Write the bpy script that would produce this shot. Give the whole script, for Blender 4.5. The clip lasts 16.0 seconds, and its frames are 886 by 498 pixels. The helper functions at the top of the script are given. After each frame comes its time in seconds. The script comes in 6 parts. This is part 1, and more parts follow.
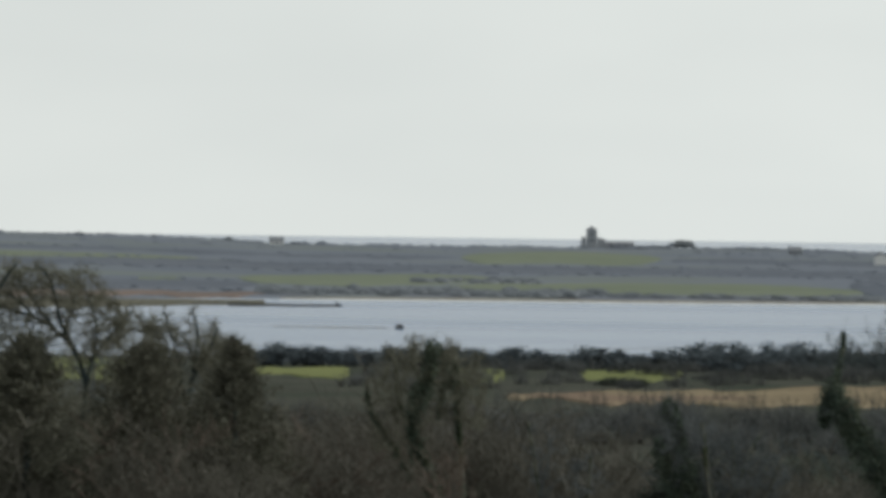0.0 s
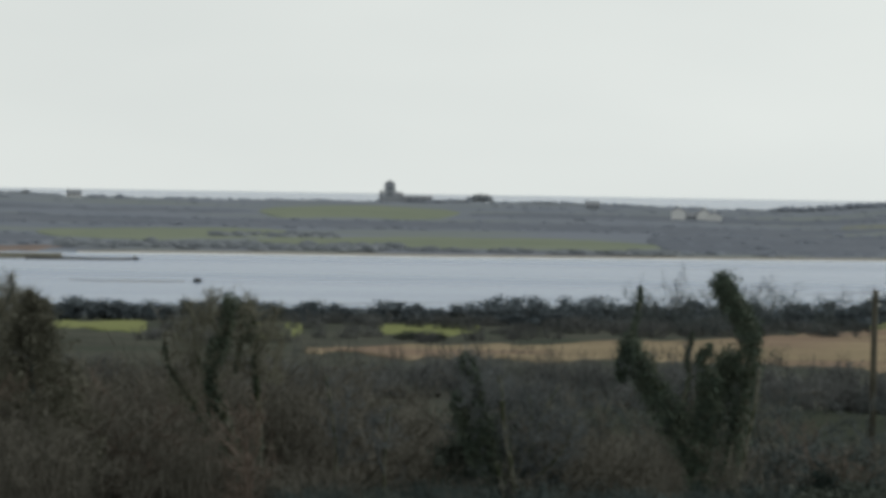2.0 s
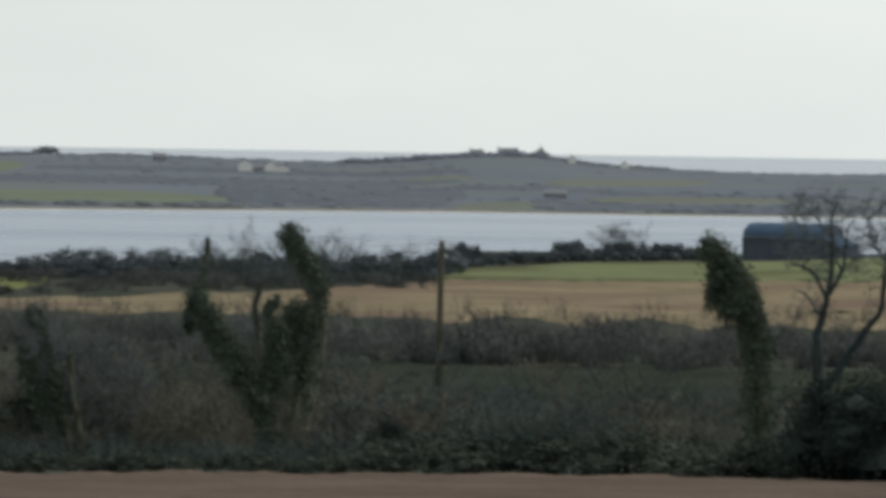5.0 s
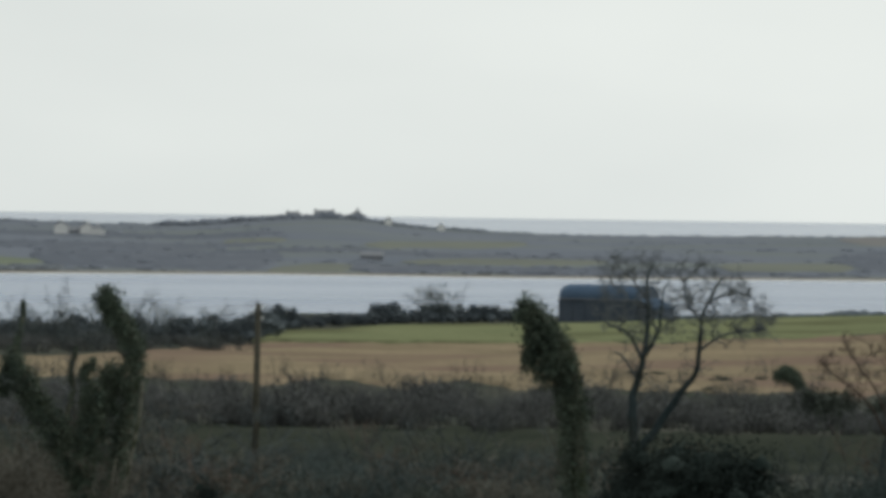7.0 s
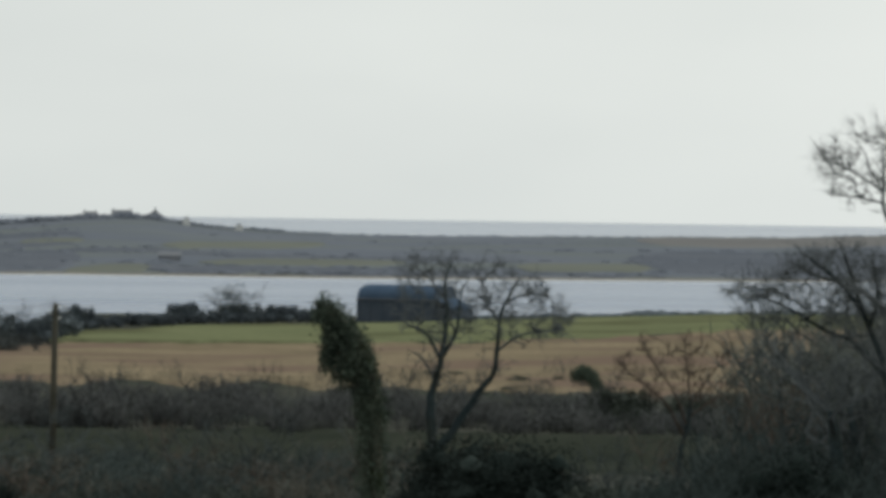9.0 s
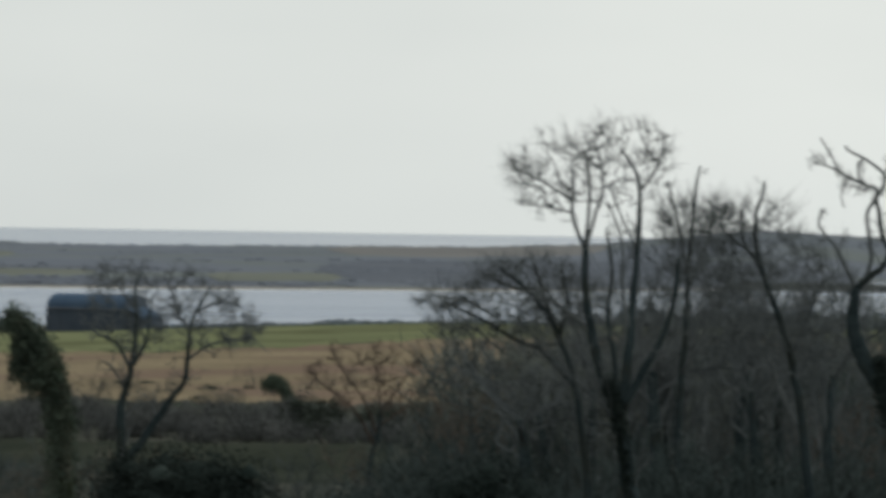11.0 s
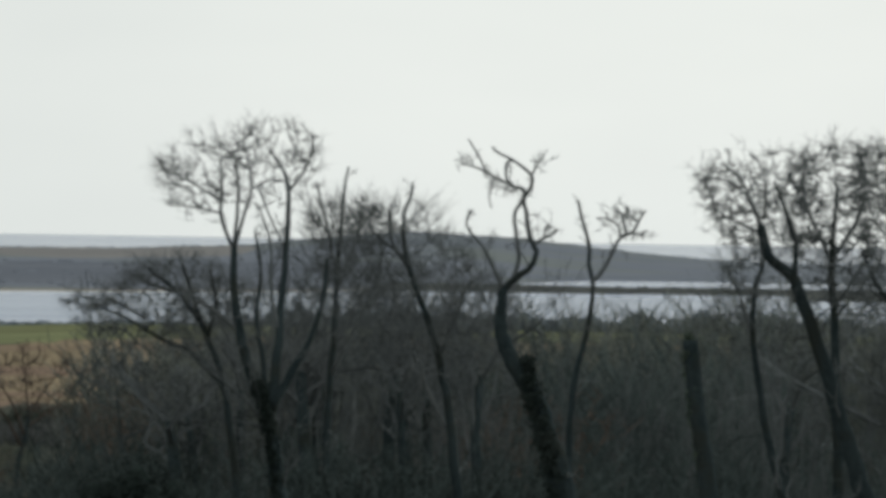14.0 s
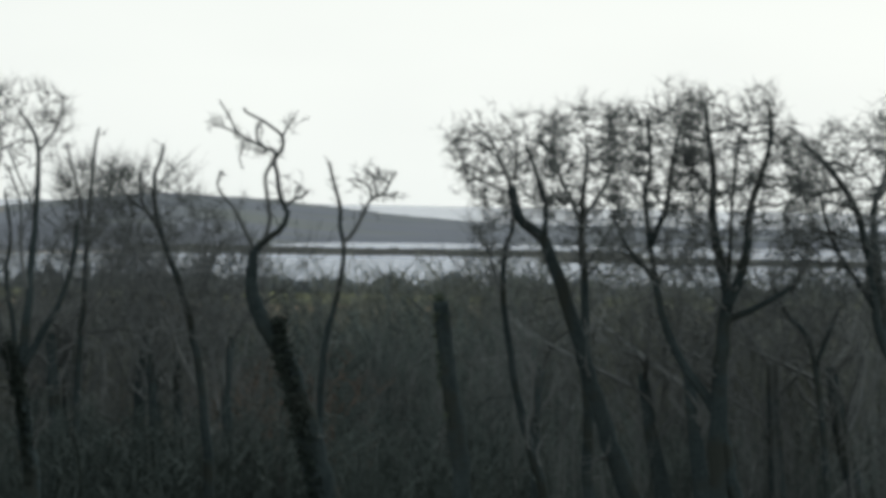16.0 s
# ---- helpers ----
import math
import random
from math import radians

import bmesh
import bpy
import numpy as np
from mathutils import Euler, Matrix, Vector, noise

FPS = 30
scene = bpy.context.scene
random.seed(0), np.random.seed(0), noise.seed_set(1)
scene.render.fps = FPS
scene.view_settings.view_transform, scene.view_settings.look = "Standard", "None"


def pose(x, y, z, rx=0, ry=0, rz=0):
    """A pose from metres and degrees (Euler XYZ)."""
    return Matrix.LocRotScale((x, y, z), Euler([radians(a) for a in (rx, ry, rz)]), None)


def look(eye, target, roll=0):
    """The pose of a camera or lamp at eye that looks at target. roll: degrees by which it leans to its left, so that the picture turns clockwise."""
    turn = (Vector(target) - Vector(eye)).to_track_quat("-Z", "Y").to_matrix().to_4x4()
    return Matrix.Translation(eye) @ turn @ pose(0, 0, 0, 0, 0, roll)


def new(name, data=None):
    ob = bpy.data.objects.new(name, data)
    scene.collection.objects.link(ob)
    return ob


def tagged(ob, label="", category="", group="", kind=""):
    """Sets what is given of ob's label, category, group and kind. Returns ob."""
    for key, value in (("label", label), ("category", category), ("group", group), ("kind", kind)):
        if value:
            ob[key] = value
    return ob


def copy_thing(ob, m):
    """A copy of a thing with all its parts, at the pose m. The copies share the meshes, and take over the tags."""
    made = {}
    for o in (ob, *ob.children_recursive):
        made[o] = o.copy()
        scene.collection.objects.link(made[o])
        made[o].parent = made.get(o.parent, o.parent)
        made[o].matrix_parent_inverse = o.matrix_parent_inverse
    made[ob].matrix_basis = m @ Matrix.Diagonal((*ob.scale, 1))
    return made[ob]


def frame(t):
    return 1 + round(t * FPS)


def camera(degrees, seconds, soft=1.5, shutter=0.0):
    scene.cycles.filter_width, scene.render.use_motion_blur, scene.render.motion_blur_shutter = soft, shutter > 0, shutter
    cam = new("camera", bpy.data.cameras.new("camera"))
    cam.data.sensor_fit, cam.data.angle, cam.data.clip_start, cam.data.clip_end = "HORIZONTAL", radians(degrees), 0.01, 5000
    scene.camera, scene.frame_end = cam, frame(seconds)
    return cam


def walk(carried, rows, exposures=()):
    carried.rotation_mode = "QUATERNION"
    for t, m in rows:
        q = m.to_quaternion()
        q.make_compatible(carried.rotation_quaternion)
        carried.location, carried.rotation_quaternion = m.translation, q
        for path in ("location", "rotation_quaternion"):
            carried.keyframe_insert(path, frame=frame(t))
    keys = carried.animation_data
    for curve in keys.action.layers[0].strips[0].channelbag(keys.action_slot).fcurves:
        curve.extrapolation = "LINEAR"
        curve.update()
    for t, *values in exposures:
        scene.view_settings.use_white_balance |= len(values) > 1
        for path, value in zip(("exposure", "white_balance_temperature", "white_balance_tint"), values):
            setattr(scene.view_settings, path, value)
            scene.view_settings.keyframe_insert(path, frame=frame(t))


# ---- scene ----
EYE = 20.0
cam = camera(11.938, 16.0, soft=4.4, shutter=0.4)
# seconds, bearing to the right, tilt, lean to the left: a long lens that pans from one spot
PAN = [
    (0.0, 0.000, -0.382, 0.750),
    (0.5, 0.775, -0.769, 0.870),
    (1.0, 1.462, -0.835, 0.915),
    (1.5, 2.085, -0.862, 0.897),
    (2.0, 2.738, -0.967, 0.913),
    (2.5, 3.408, -0.992, 0.884),
    (3.0, 4.177, -1.070, 0.952),
    (3.5, 4.904, -1.112, 0.919),
    (4.0, 5.784, -1.060, 0.976),
    (4.5, 6.844, -1.108, 0.932),
    (5.0, 8.595, -1.530, 0.870),
    (5.2, 8.973, -1.594, 0.881),
    (7.3, 11.532, -0.591, 0.877),
    (7.5, 11.875, -0.640, 0.934),
    (8.0, 12.381, -0.625, 0.876),
    (8.5, 13.058, -0.695, 1.032),
    (8.7, 13.367, -0.676, 0.959),
    (10.8, 17.268, -0.344, 0.927),
    (11.0, 17.971, -0.427, 0.941),
    (11.5, 19.377, -0.617, 0.915),
    (12.0, 20.244, -0.591, 0.832),
    (12.5, 20.761, -0.429, 0.730),
    (13.0, 21.359, -0.413, 0.852),
    (13.5, 21.844, -0.400, 0.855),
    (14.0, 22.719, -0.340, 0.973),
    (14.5, 23.149, -0.451, 0.880),
    (15.0, 24.100, -0.527, 1.055),
    (15.5, 25.085, -0.582, 1.044),
    (16.0, 26.094, -0.806, 1.013),
]
EXPOSURES = [(0.0, -0.02), (5.0, 0.02), (8.0, -0.06), (11.0, -0.20), (12.0, -0.16), (13.0, -0.08), (14.5, -0.09), (15.2, -0.02), (16.0, 0.10)]
walk(cam, [(t, pose(0, 0, EYE, 0, 0, -b) @ pose(0, 0, 0, 90 + tilt) @ pose(0, 0, 0, 0, 0, lean)) for t, b, tilt, lean in PAN], EXPOSURES)

# ---- sky and sun ----
SUN_BEARING, SUN_HEIGHT = 56.0, 26.0
world = bpy.data.worlds.new("overcast_sky")
scene.world = world
world.use_nodes = True
wn, wl = world.node_tree.nodes, world.node_tree.links
wn.clear()
w_out, w_bg, w_mix = wn.new("ShaderNodeOutputWorld"), wn.new("ShaderNodeBackground"), wn.new("ShaderNodeMix")
w_sky, w_noise, w_ramp = wn.new("ShaderNodeTexSky"), wn.new("ShaderNodeTexNoise"), wn.new("ShaderNodeValToRGB")
w_geo, w_map, w_gain = wn.new("ShaderNodeTexCoord"), wn.new("ShaderNodeMapping"), wn.new("ShaderNodeVectorMath")
w_sky.sky_type, w_sky.sun_disc = "NISHITA", False
w_sky.sun_elevation, w_sky.sun_rotation = radians(SUN_HEIGHT), radians(SUN_BEARING)
w_sky.air_density, w_sky.dust_density, w_sky.ozone_density = 1.0, 4.0, 1.0
w_gain.operation, w_gain.inputs[1].default_value = "SCALE", (0, 0, 0)
w_gain.inputs["Scale"].default_value = 0.1
w_map.inputs["Scale"].default_value = (3.0, 3.0, 9.0)
w_noise.inputs["Scale"].default_value, w_noise.inputs["Detail"].default_value = 1.2, 4.0
w_ramp.color_ramp.elements[0].position, w_ramp.color_ramp.elements[0].color = 0.3, (0.735, 0.782, 0.768, 1)
w_ramp.color_ramp.elements[1].position, w_ramp.color_ramp.elements[1].color = 0.75, (0.885, 0.928, 0.898, 1)
w_mix.data_type = "RGBA"
w_mix.inputs["Factor"].default_value = 0.96
wl.new(w_geo.outputs["Generated"], w_map.inputs["Vector"])
wl.new(w_map.outputs["Vector"], w_noise.inputs["Vector"])
wl.new(w_noise.outputs["Fac"], w_ramp.inputs["Fac"])
wl.new(w_sky.outputs["Color"], w_gain.inputs[0])
wl.new(w_gain.outputs["Vector"], w_mix.inputs["A"])
wl.new(w_ramp.outputs["Color"], w_mix.inputs["B"])
wl.new(w_mix.outputs["Result"], w_bg.inputs["Color"])
# cloud is brighter towards the hidden sun
w_dot, w_bright = wn.new("ShaderNodeVectorMath"), wn.new("ShaderNodeMapRange")
w_dot.operation = "DOT_PRODUCT"
w_dot.inputs[1].default_value = (math.sin(radians(SUN_BEARING)) * math.cos(radians(SUN_HEIGHT)), math.cos(radians(SUN_BEARING)) * math.cos(radians(SUN_HEIGHT)), math.sin(radians(SUN_HEIGHT)))
w_bright.inputs["From Min"].default_value, w_bright.inputs["From Max"].default_value = -1.0, 1.0
w_bright.inputs["To Min"].default_value, w_bright.inputs["To Max"].default_value = 0.42, 1.10
wl.new(w_geo.outputs["Generated"], w_dot.inputs[0])
wl.new(w_dot.outputs["Value"], w_bright.inputs["Value"])
wl.new(w_bright.outputs["Result"], w_bg.inputs["Strength"])
wl.new(w_bg.outputs["Background"], w_out.inputs["Surface"])

sun = new("sun", bpy.data.lights.new("sun", "SUN"))
sun.data.energy, sun.data.angle, sun.data.color = 1.2, radians(12), (1.0, 0.96, 0.90)
_b, _h = radians(SUN_BEARING), radians(SUN_HEIGHT)
sun.matrix_world = look((300 * math.sin(_b) * math.cos(_h), 300 * math.cos(_b) * math.cos(_h), 300 * math.sin(_h)), (0, 0, 0))

# ---- materials ----
def material(name, dark, light, rough=0.9, size=1.0, fine=8.0, bump=0.3, metal=0.0, per_object=0.0, per_piece=0.0, spec=0.0, patch=None, patch_size=0.1):
    """Two scales of noise between two colours, a third colour in patches, fine relief, and a change of tone from thing to thing."""
    m = bpy.data.materials.new(name)
    m.use_nodes = True
    n, l = m.node_tree.nodes, m.node_tree.links
    b = n["Principled BSDF"]
    b.inputs["Roughness"].default_value, b.inputs["Metallic"].default_value = rough, metal
    b.inputs["Specular IOR Level"].default_value = spec
    co = n.new("ShaderNodeNewGeometry")
    big, small = n.new("ShaderNodeTexNoise"), n.new("ShaderNodeTexNoise")
    big.inputs["Scale"].default_value, big.inputs["Detail"].default_value = size, 3.0
    small.inputs["Scale"].default_value, small.inputs["Detail"].default_value = fine, 4.0
    l.new(co.outputs["Position"], big.inputs["Vector"]), l.new(co.outputs["Position"], small.inputs["Vector"])
    mid = n.new("ShaderNodeMath")
    mid.operation = "MULTIPLY_ADD"
    mid.inputs[1].default_value = 0.5
    l.new(small.outputs["Fac"], mid.inputs[0])
    half = n.new("ShaderNodeMath")
    half.operation, half.inputs[1].default_value = "MULTIPLY", 0.5
    l.new(big.outputs["Fac"], half.inputs[0]), l.new(half.outputs[0], mid.inputs[2])
    ramp = n.new("ShaderNodeValToRGB")
    ramp.color_ramp.elements[0].position, ramp.color_ramp.elements[0].color = 0.36, (*dark, 1)
    ramp.color_ramp.elements[1].position, ramp.color_ramp.elements[1].color = 0.64, (*light, 1)
    l.new(mid.outputs[0], ramp.inputs["Fac"])
    colour = ramp.outputs["Color"]
    if patch:
        spot_noise, cut, mix = n.new("ShaderNodeTexNoise"), n.new("ShaderNodeMapRange"), n.new("ShaderNodeMix")
        spot_noise.inputs["Scale"].default_value, spot_noise.inputs["Detail"].default_value = patch_size, 2.0
        l.new(co.outputs["Position"], spot_noise.inputs["Vector"])
        cut.inputs["From Min"].default_value, cut.inputs["From Max"].default_value = 0.48, 0.62
        l.new(spot_noise.outputs["Fac"], cut.inputs["Value"])
        mix.data_type = "RGBA"
        mix.inputs["B"].default_value = (*patch, 1)
        l.new(cut.outputs["Result"], mix.inputs["Factor"]), l.new(colour, mix.inputs["A"])
        colour = mix.outputs["Result"]
    for amount, source in ((per_object, "ShaderNodeObjectInfo"), (per_piece, "ShaderNodeNewGeometry")):
        if amount:
            info, tone, hsv = n.new(source), n.new("ShaderNodeMapRange"), n.new("ShaderNodeHueSaturation")
            tone.inputs["To Min"].default_value, tone.inputs["To Max"].default_value = 1 - amount, 1 + amount
            l.new(info.outputs["Random" if source == "ShaderNodeObjectInfo" else "Random Per Island"], tone.inputs["Value"])
            l.new(tone.outputs["Result"], hsv.inputs["Value"]), l.new(colour, hsv.inputs["Color"])
            colour = hsv.outputs["Color"]
    l.new(colour, b.inputs["Base Color"])
    if bump:
        bp = n.new("ShaderNodeBump")
        bp.inputs["Strength"].default_value, bp.inputs["Distance"].default_value = bump, 0.5 / fine
        l.new(small.outputs["Fac"], bp.inputs["Height"]), l.new(bp.outputs["Normal"], b.inputs["Normal"])
    return m


M = {
    "scrub_floor": material("scrub_floor", (0.050, 0.053, 0.046), (0.094, 0.096, 0.080), size=0.15, fine=2.0, patch=(0.056, 0.064, 0.052)),
    # heath and far fields: distance haze is put into these pale bluish colours
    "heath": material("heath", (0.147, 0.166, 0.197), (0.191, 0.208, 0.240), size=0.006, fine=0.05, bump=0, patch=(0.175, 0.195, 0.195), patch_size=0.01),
    "hazy_grass": material("hazy_grass", (0.160, 0.185, 0.140), (0.200, 0.222, 0.172), size=0.01, fine=0.1, bump=0),
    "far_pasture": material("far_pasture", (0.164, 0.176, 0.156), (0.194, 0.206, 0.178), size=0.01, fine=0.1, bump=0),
    "hazy_tan": material("hazy_tan", (0.185, 0.184, 0.185), (0.228, 0.224, 0.218), size=0.01, fine=0.1, bump=0),
    "near_grass": material("near_grass", (0.150, 0.168, 0.092), (0.206, 0.220, 0.122), size=0.05, fine=1.0, bump=0.2, patch=(0.12, 0.125, 0.07), patch_size=0.04),
    "bright_grass": material("bright_grass", (0.145, 0.162, 0.070), (0.190, 0.205, 0.095), size=0.05, fine=1.0, bump=0.2),
    # pasture behind the scrub: its shade is put into this dark grass colour
    "shaded_grass": material("shaded_grass", (0.030, 0.036, 0.028), (0.053, 0.059, 0.046), size=0.1, fine=1.5, bump=0.2),
    "reeds": material("reeds", (0.176, 0.144, 0.098), (0.292, 0.238, 0.160), size=0.06, fine=0.9, bump=0.4, patch=(0.196, 0.146, 0.112), patch_size=0.045),
    "bracken": material("bracken", (0.105, 0.080, 0.066), (0.165, 0.127, 0.105), size=0.3, fine=4.0, bump=0.5),
    "mud": material("mud", (0.10, 0.10, 0.08), (0.17, 0.16, 0.13), size=0.02, fine=0.3, bump=0.1),
    "red_shore": material("red_shore", (0.17, 0.14, 0.125), (0.22, 0.175, 0.155), size=0.02, fine=0.3, bump=0.1),
    "sand": material("sand", (0.20, 0.185, 0.155), (0.28, 0.26, 0.225), size=0.02, fine=0.3, bump=0.1),
    "foam": material("foam", (0.60, 0.61, 0.60), (0.80, 0.81, 0.80), size=0.02, fine=0.2, bump=0.1),
    "rock": material("rock", (0.03, 0.03, 0.03), (0.08, 0.08, 0.075), size=0.3, fine=2.0, bump=0.5),
    "marsh": material("marsh", (0.055, 0.060, 0.062), (0.095, 0.10, 0.095), size=0.05, fine=0.5, bump=0.2),
    # far trees and hedges: blue-grey haze is mixed into the colour
    "hazy_wood": material("hazy_wood", (0.166, 0.185, 0.220), (0.202, 0.223, 0.259), size=0.02, fine=0.15, bump=0, per_piece=0.05),
    "hazy_hedge": material("hazy_hedge", (0.155, 0.170, 0.188), (0.193, 0.210, 0.227), size=0.02, fine=0.2, bump=0, per_piece=0.08),
    "bark": material("bark", (0.031, 0.045, 0.049), (0.062, 0.081, 0.085), size=1.5, fine=14.0, bump=0.6, per_object=0.12, patch=(0.046, 0.054, 0.050), patch_size=1.2),
    # pale stems, and the sunlit edges of ivy-covered trunks
    "pale_bark": material("pale_bark", (0.11, 0.11, 0.085), (0.27, 0.27, 0.22), size=1.5, fine=12.0, bump=0.6, patch=(0.06, 0.07, 0.04), patch_size=1.5),
    "twig": material("twig", (0.064, 0.077, 0.079), (0.122, 0.136, 0.135), size=0.5, fine=6.0, bump=0, per_piece=0.1, per_object=0.2),
    "fine_twig": material("fine_twig", (0.103, 0.116, 0.121), (0.179, 0.193, 0.195), size=0.5, fine=6.0, bump=0, per_piece=0.15, per_object=0.1),
    "hedge_twig": material("hedge_twig", (0.078, 0.083, 0.085), (0.132, 0.136, 0.132), size=0.3, fine=2.0, bump=0, per_piece=0.1, per_object=0.2),
    "briar": material("briar", (0.097, 0.109, 0.098), (0.160, 0.174, 0.155), size=0.35, fine=3.0, bump=0, per_piece=0.1, per_object=0.25),
    # darker partner of briar; shade low in the wood is put into it
    "shaded_twig": material("shaded_twig", (0.057, 0.075, 0.075), (0.104, 0.127, 0.122), size=0.3, fine=2.0, bump=0, per_piece=0.1, per_object=0.2),
    # woodland floor across the bay, bluish with painted haze
    "hazy_floor": material("hazy_floor", (0.118, 0.132, 0.158), (0.158, 0.172, 0.197), size=0.012, fine=0.12, bump=0),
    "brown_twig": material("brown_twig", (0.108, 0.103, 0.088), (0.172, 0.162, 0.138), size=0.5, fine=6.0, bump=0, per_piece=0.1, per_object=0.2),
    "lichen_twig": material("lichen_twig", (0.135, 0.135, 0.105), (0.215, 0.210, 0.165), size=0.5, fine=6.0, bump=0, per_piece=0.12),
    # evergreen leaves, and ivy whose shaded side is put into the colour
    "holly_shaded_ivy": material("holly_shaded_ivy", (0.027, 0.038, 0.035), (0.048, 0.060, 0.055), rough=0.7, size=0.6, fine=4.0, bump=0, per_piece=0.15, per_object=0.15),
    "red_twig": material("red_twig", (0.104, 0.086, 0.073), (0.168, 0.134, 0.112), size=0.5, fine=6.0, bump=0, per_piece=0.1, per_object=0.2),
    "ivy": material("ivy", (0.072, 0.094, 0.078), (0.141, 0.177, 0.132), rough=0.6, size=1.0, fine=5.0, bump=0, per_piece=0.18, patch=(0.115, 0.138, 0.104), patch_size=1.6),
    "gorse": material("gorse", (0.082, 0.100, 0.114), (0.133, 0.152, 0.164), rough=0.8, size=0.3, fine=3.0, bump=0, per_piece=0.2, per_object=0.2),
    "bramble": material("bramble", (0.053, 0.064, 0.055), (0.100, 0.112, 0.095), rough=0.8, size=0.5, fine=4.0, bump=0, per_piece=0.15, per_object=0.2),
    "conifer": material("conifer", (0.112, 0.113, 0.088), (0.180, 0.174, 0.138), rough=0.8, size=0.5, fine=4.0, bump=0, per_piece=0.12),
    "pole_wood": material("pole_wood", (0.055, 0.054, 0.044), (0.115, 0.108, 0.085), size=1.0, fine=9.0, bump=0.4),
    "steel": material("steel", (0.2, 0.2, 0.2), (0.35, 0.35, 0.35), rough=0.5, metal=0.8, bump=0),
    "barn_roof": material("barn_roof", (0.066, 0.105, 0.165), (0.10, 0.145, 0.21), rough=0.7, size=0.3, fine=3.0, bump=0.1),
    "barn_wall": material("barn_wall", (0.078, 0.098, 0.128), (0.115, 0.137, 0.168), rough=0.7, size=0.3, fine=3.0, bump=0.1),
    "white_wall": material("white_wall", (0.74, 0.74, 0.73), (0.86, 0.86, 0.84), size=0.2, fine=2.0, bump=0.1),
    # distant stone walls, paled and blued in colour for the haze
    "hazy_stone": material("hazy_stone", (0.30, 0.32, 0.35), (0.37, 0.385, 0.41), size=0.2, fine=1.0, bump=0.1),
    "slate": material("slate", (0.22, 0.23, 0.25), (0.28, 0.29, 0.31), rough=0.6, size=0.3, fine=2.0, bump=0.1),
    "glass": material("glass", (0.03, 0.035, 0.04), (0.05, 0.055, 0.06), rough=0.15, spec=0.5, bump=0),
}


def water_material(name, rough, waves_high):
    m = bpy.data.materials.new(name)
    m.use_nodes = True
    n, l = m.node_tree.nodes, m.node_tree.links
    b = n["Principled BSDF"]
    b.inputs["Base Color"].default_value = (0.06, 0.12, 0.23, 1)
    b.inputs["Roughness"].default_value, b.inputs["IOR"].default_value = rough, 1.33
    b.inputs["Specular Tint"].default_value = (0.86, 0.94, 1.0, 1)
    geo, stretch, waves, bump = n.new("ShaderNodeNewGeometry"), n.new("ShaderNodeMapping"), n.new("ShaderNodeTexNoise"), n.new("ShaderNodeBump")
    stretch.inputs["Scale"].default_value = (0.25, 0.6, 1)
    waves.inputs["Scale"].default_value, waves.inputs["Detail"].default_value = 1.0, 5.0
    bump.inputs["Strength"].default_value, bump.inputs["Distance"].default_value = waves_high, 0.3
    l.new(geo.outputs["Position"], stretch.inputs["Vector"]), l.new(stretch.outputs["Vector"], waves.inputs["Vector"])
    lie, streaks, sheen = n.new("ShaderNodeMapping"), n.new("ShaderNodeTexNoise"), n.new("ShaderNodeMapRange")
    lie.inputs["Rotation"].default_value, lie.inputs["Scale"].default_value = (0, 0, radians(13)), (0.0025, 0.014, 1)
    streaks.inputs["Scale"].default_value, streaks.inputs["Detail"].default_value = 1.0, 4.0
    sheen.inputs["From Min"].default_value, sheen.inputs["From Max"].default_value = 0.35, 0.65
    sheen.inputs["To Min"].default_value, sheen.inputs["To Max"].default_value = rough * 0.9, rough * 1.1
    l.new(geo.outputs["Position"], lie.inputs["Vector"]), l.new(lie.outputs["Vector"], streaks.inputs["Vector"])
    l.new(streaks.outputs["Fac"], sheen.inputs["Value"]), l.new(sheen.outputs["Result"], b.inputs["Roughness"])
    l.new(waves.outputs["Fac"], bump.inputs["Height"]), l.new(bump.outputs["Normal"], b.inputs["Normal"])
    return m


M["water"], M["sea"] = water_material("bay_water", 0.26, 0.25), water_material("sea_water", 0.2, 0.12)


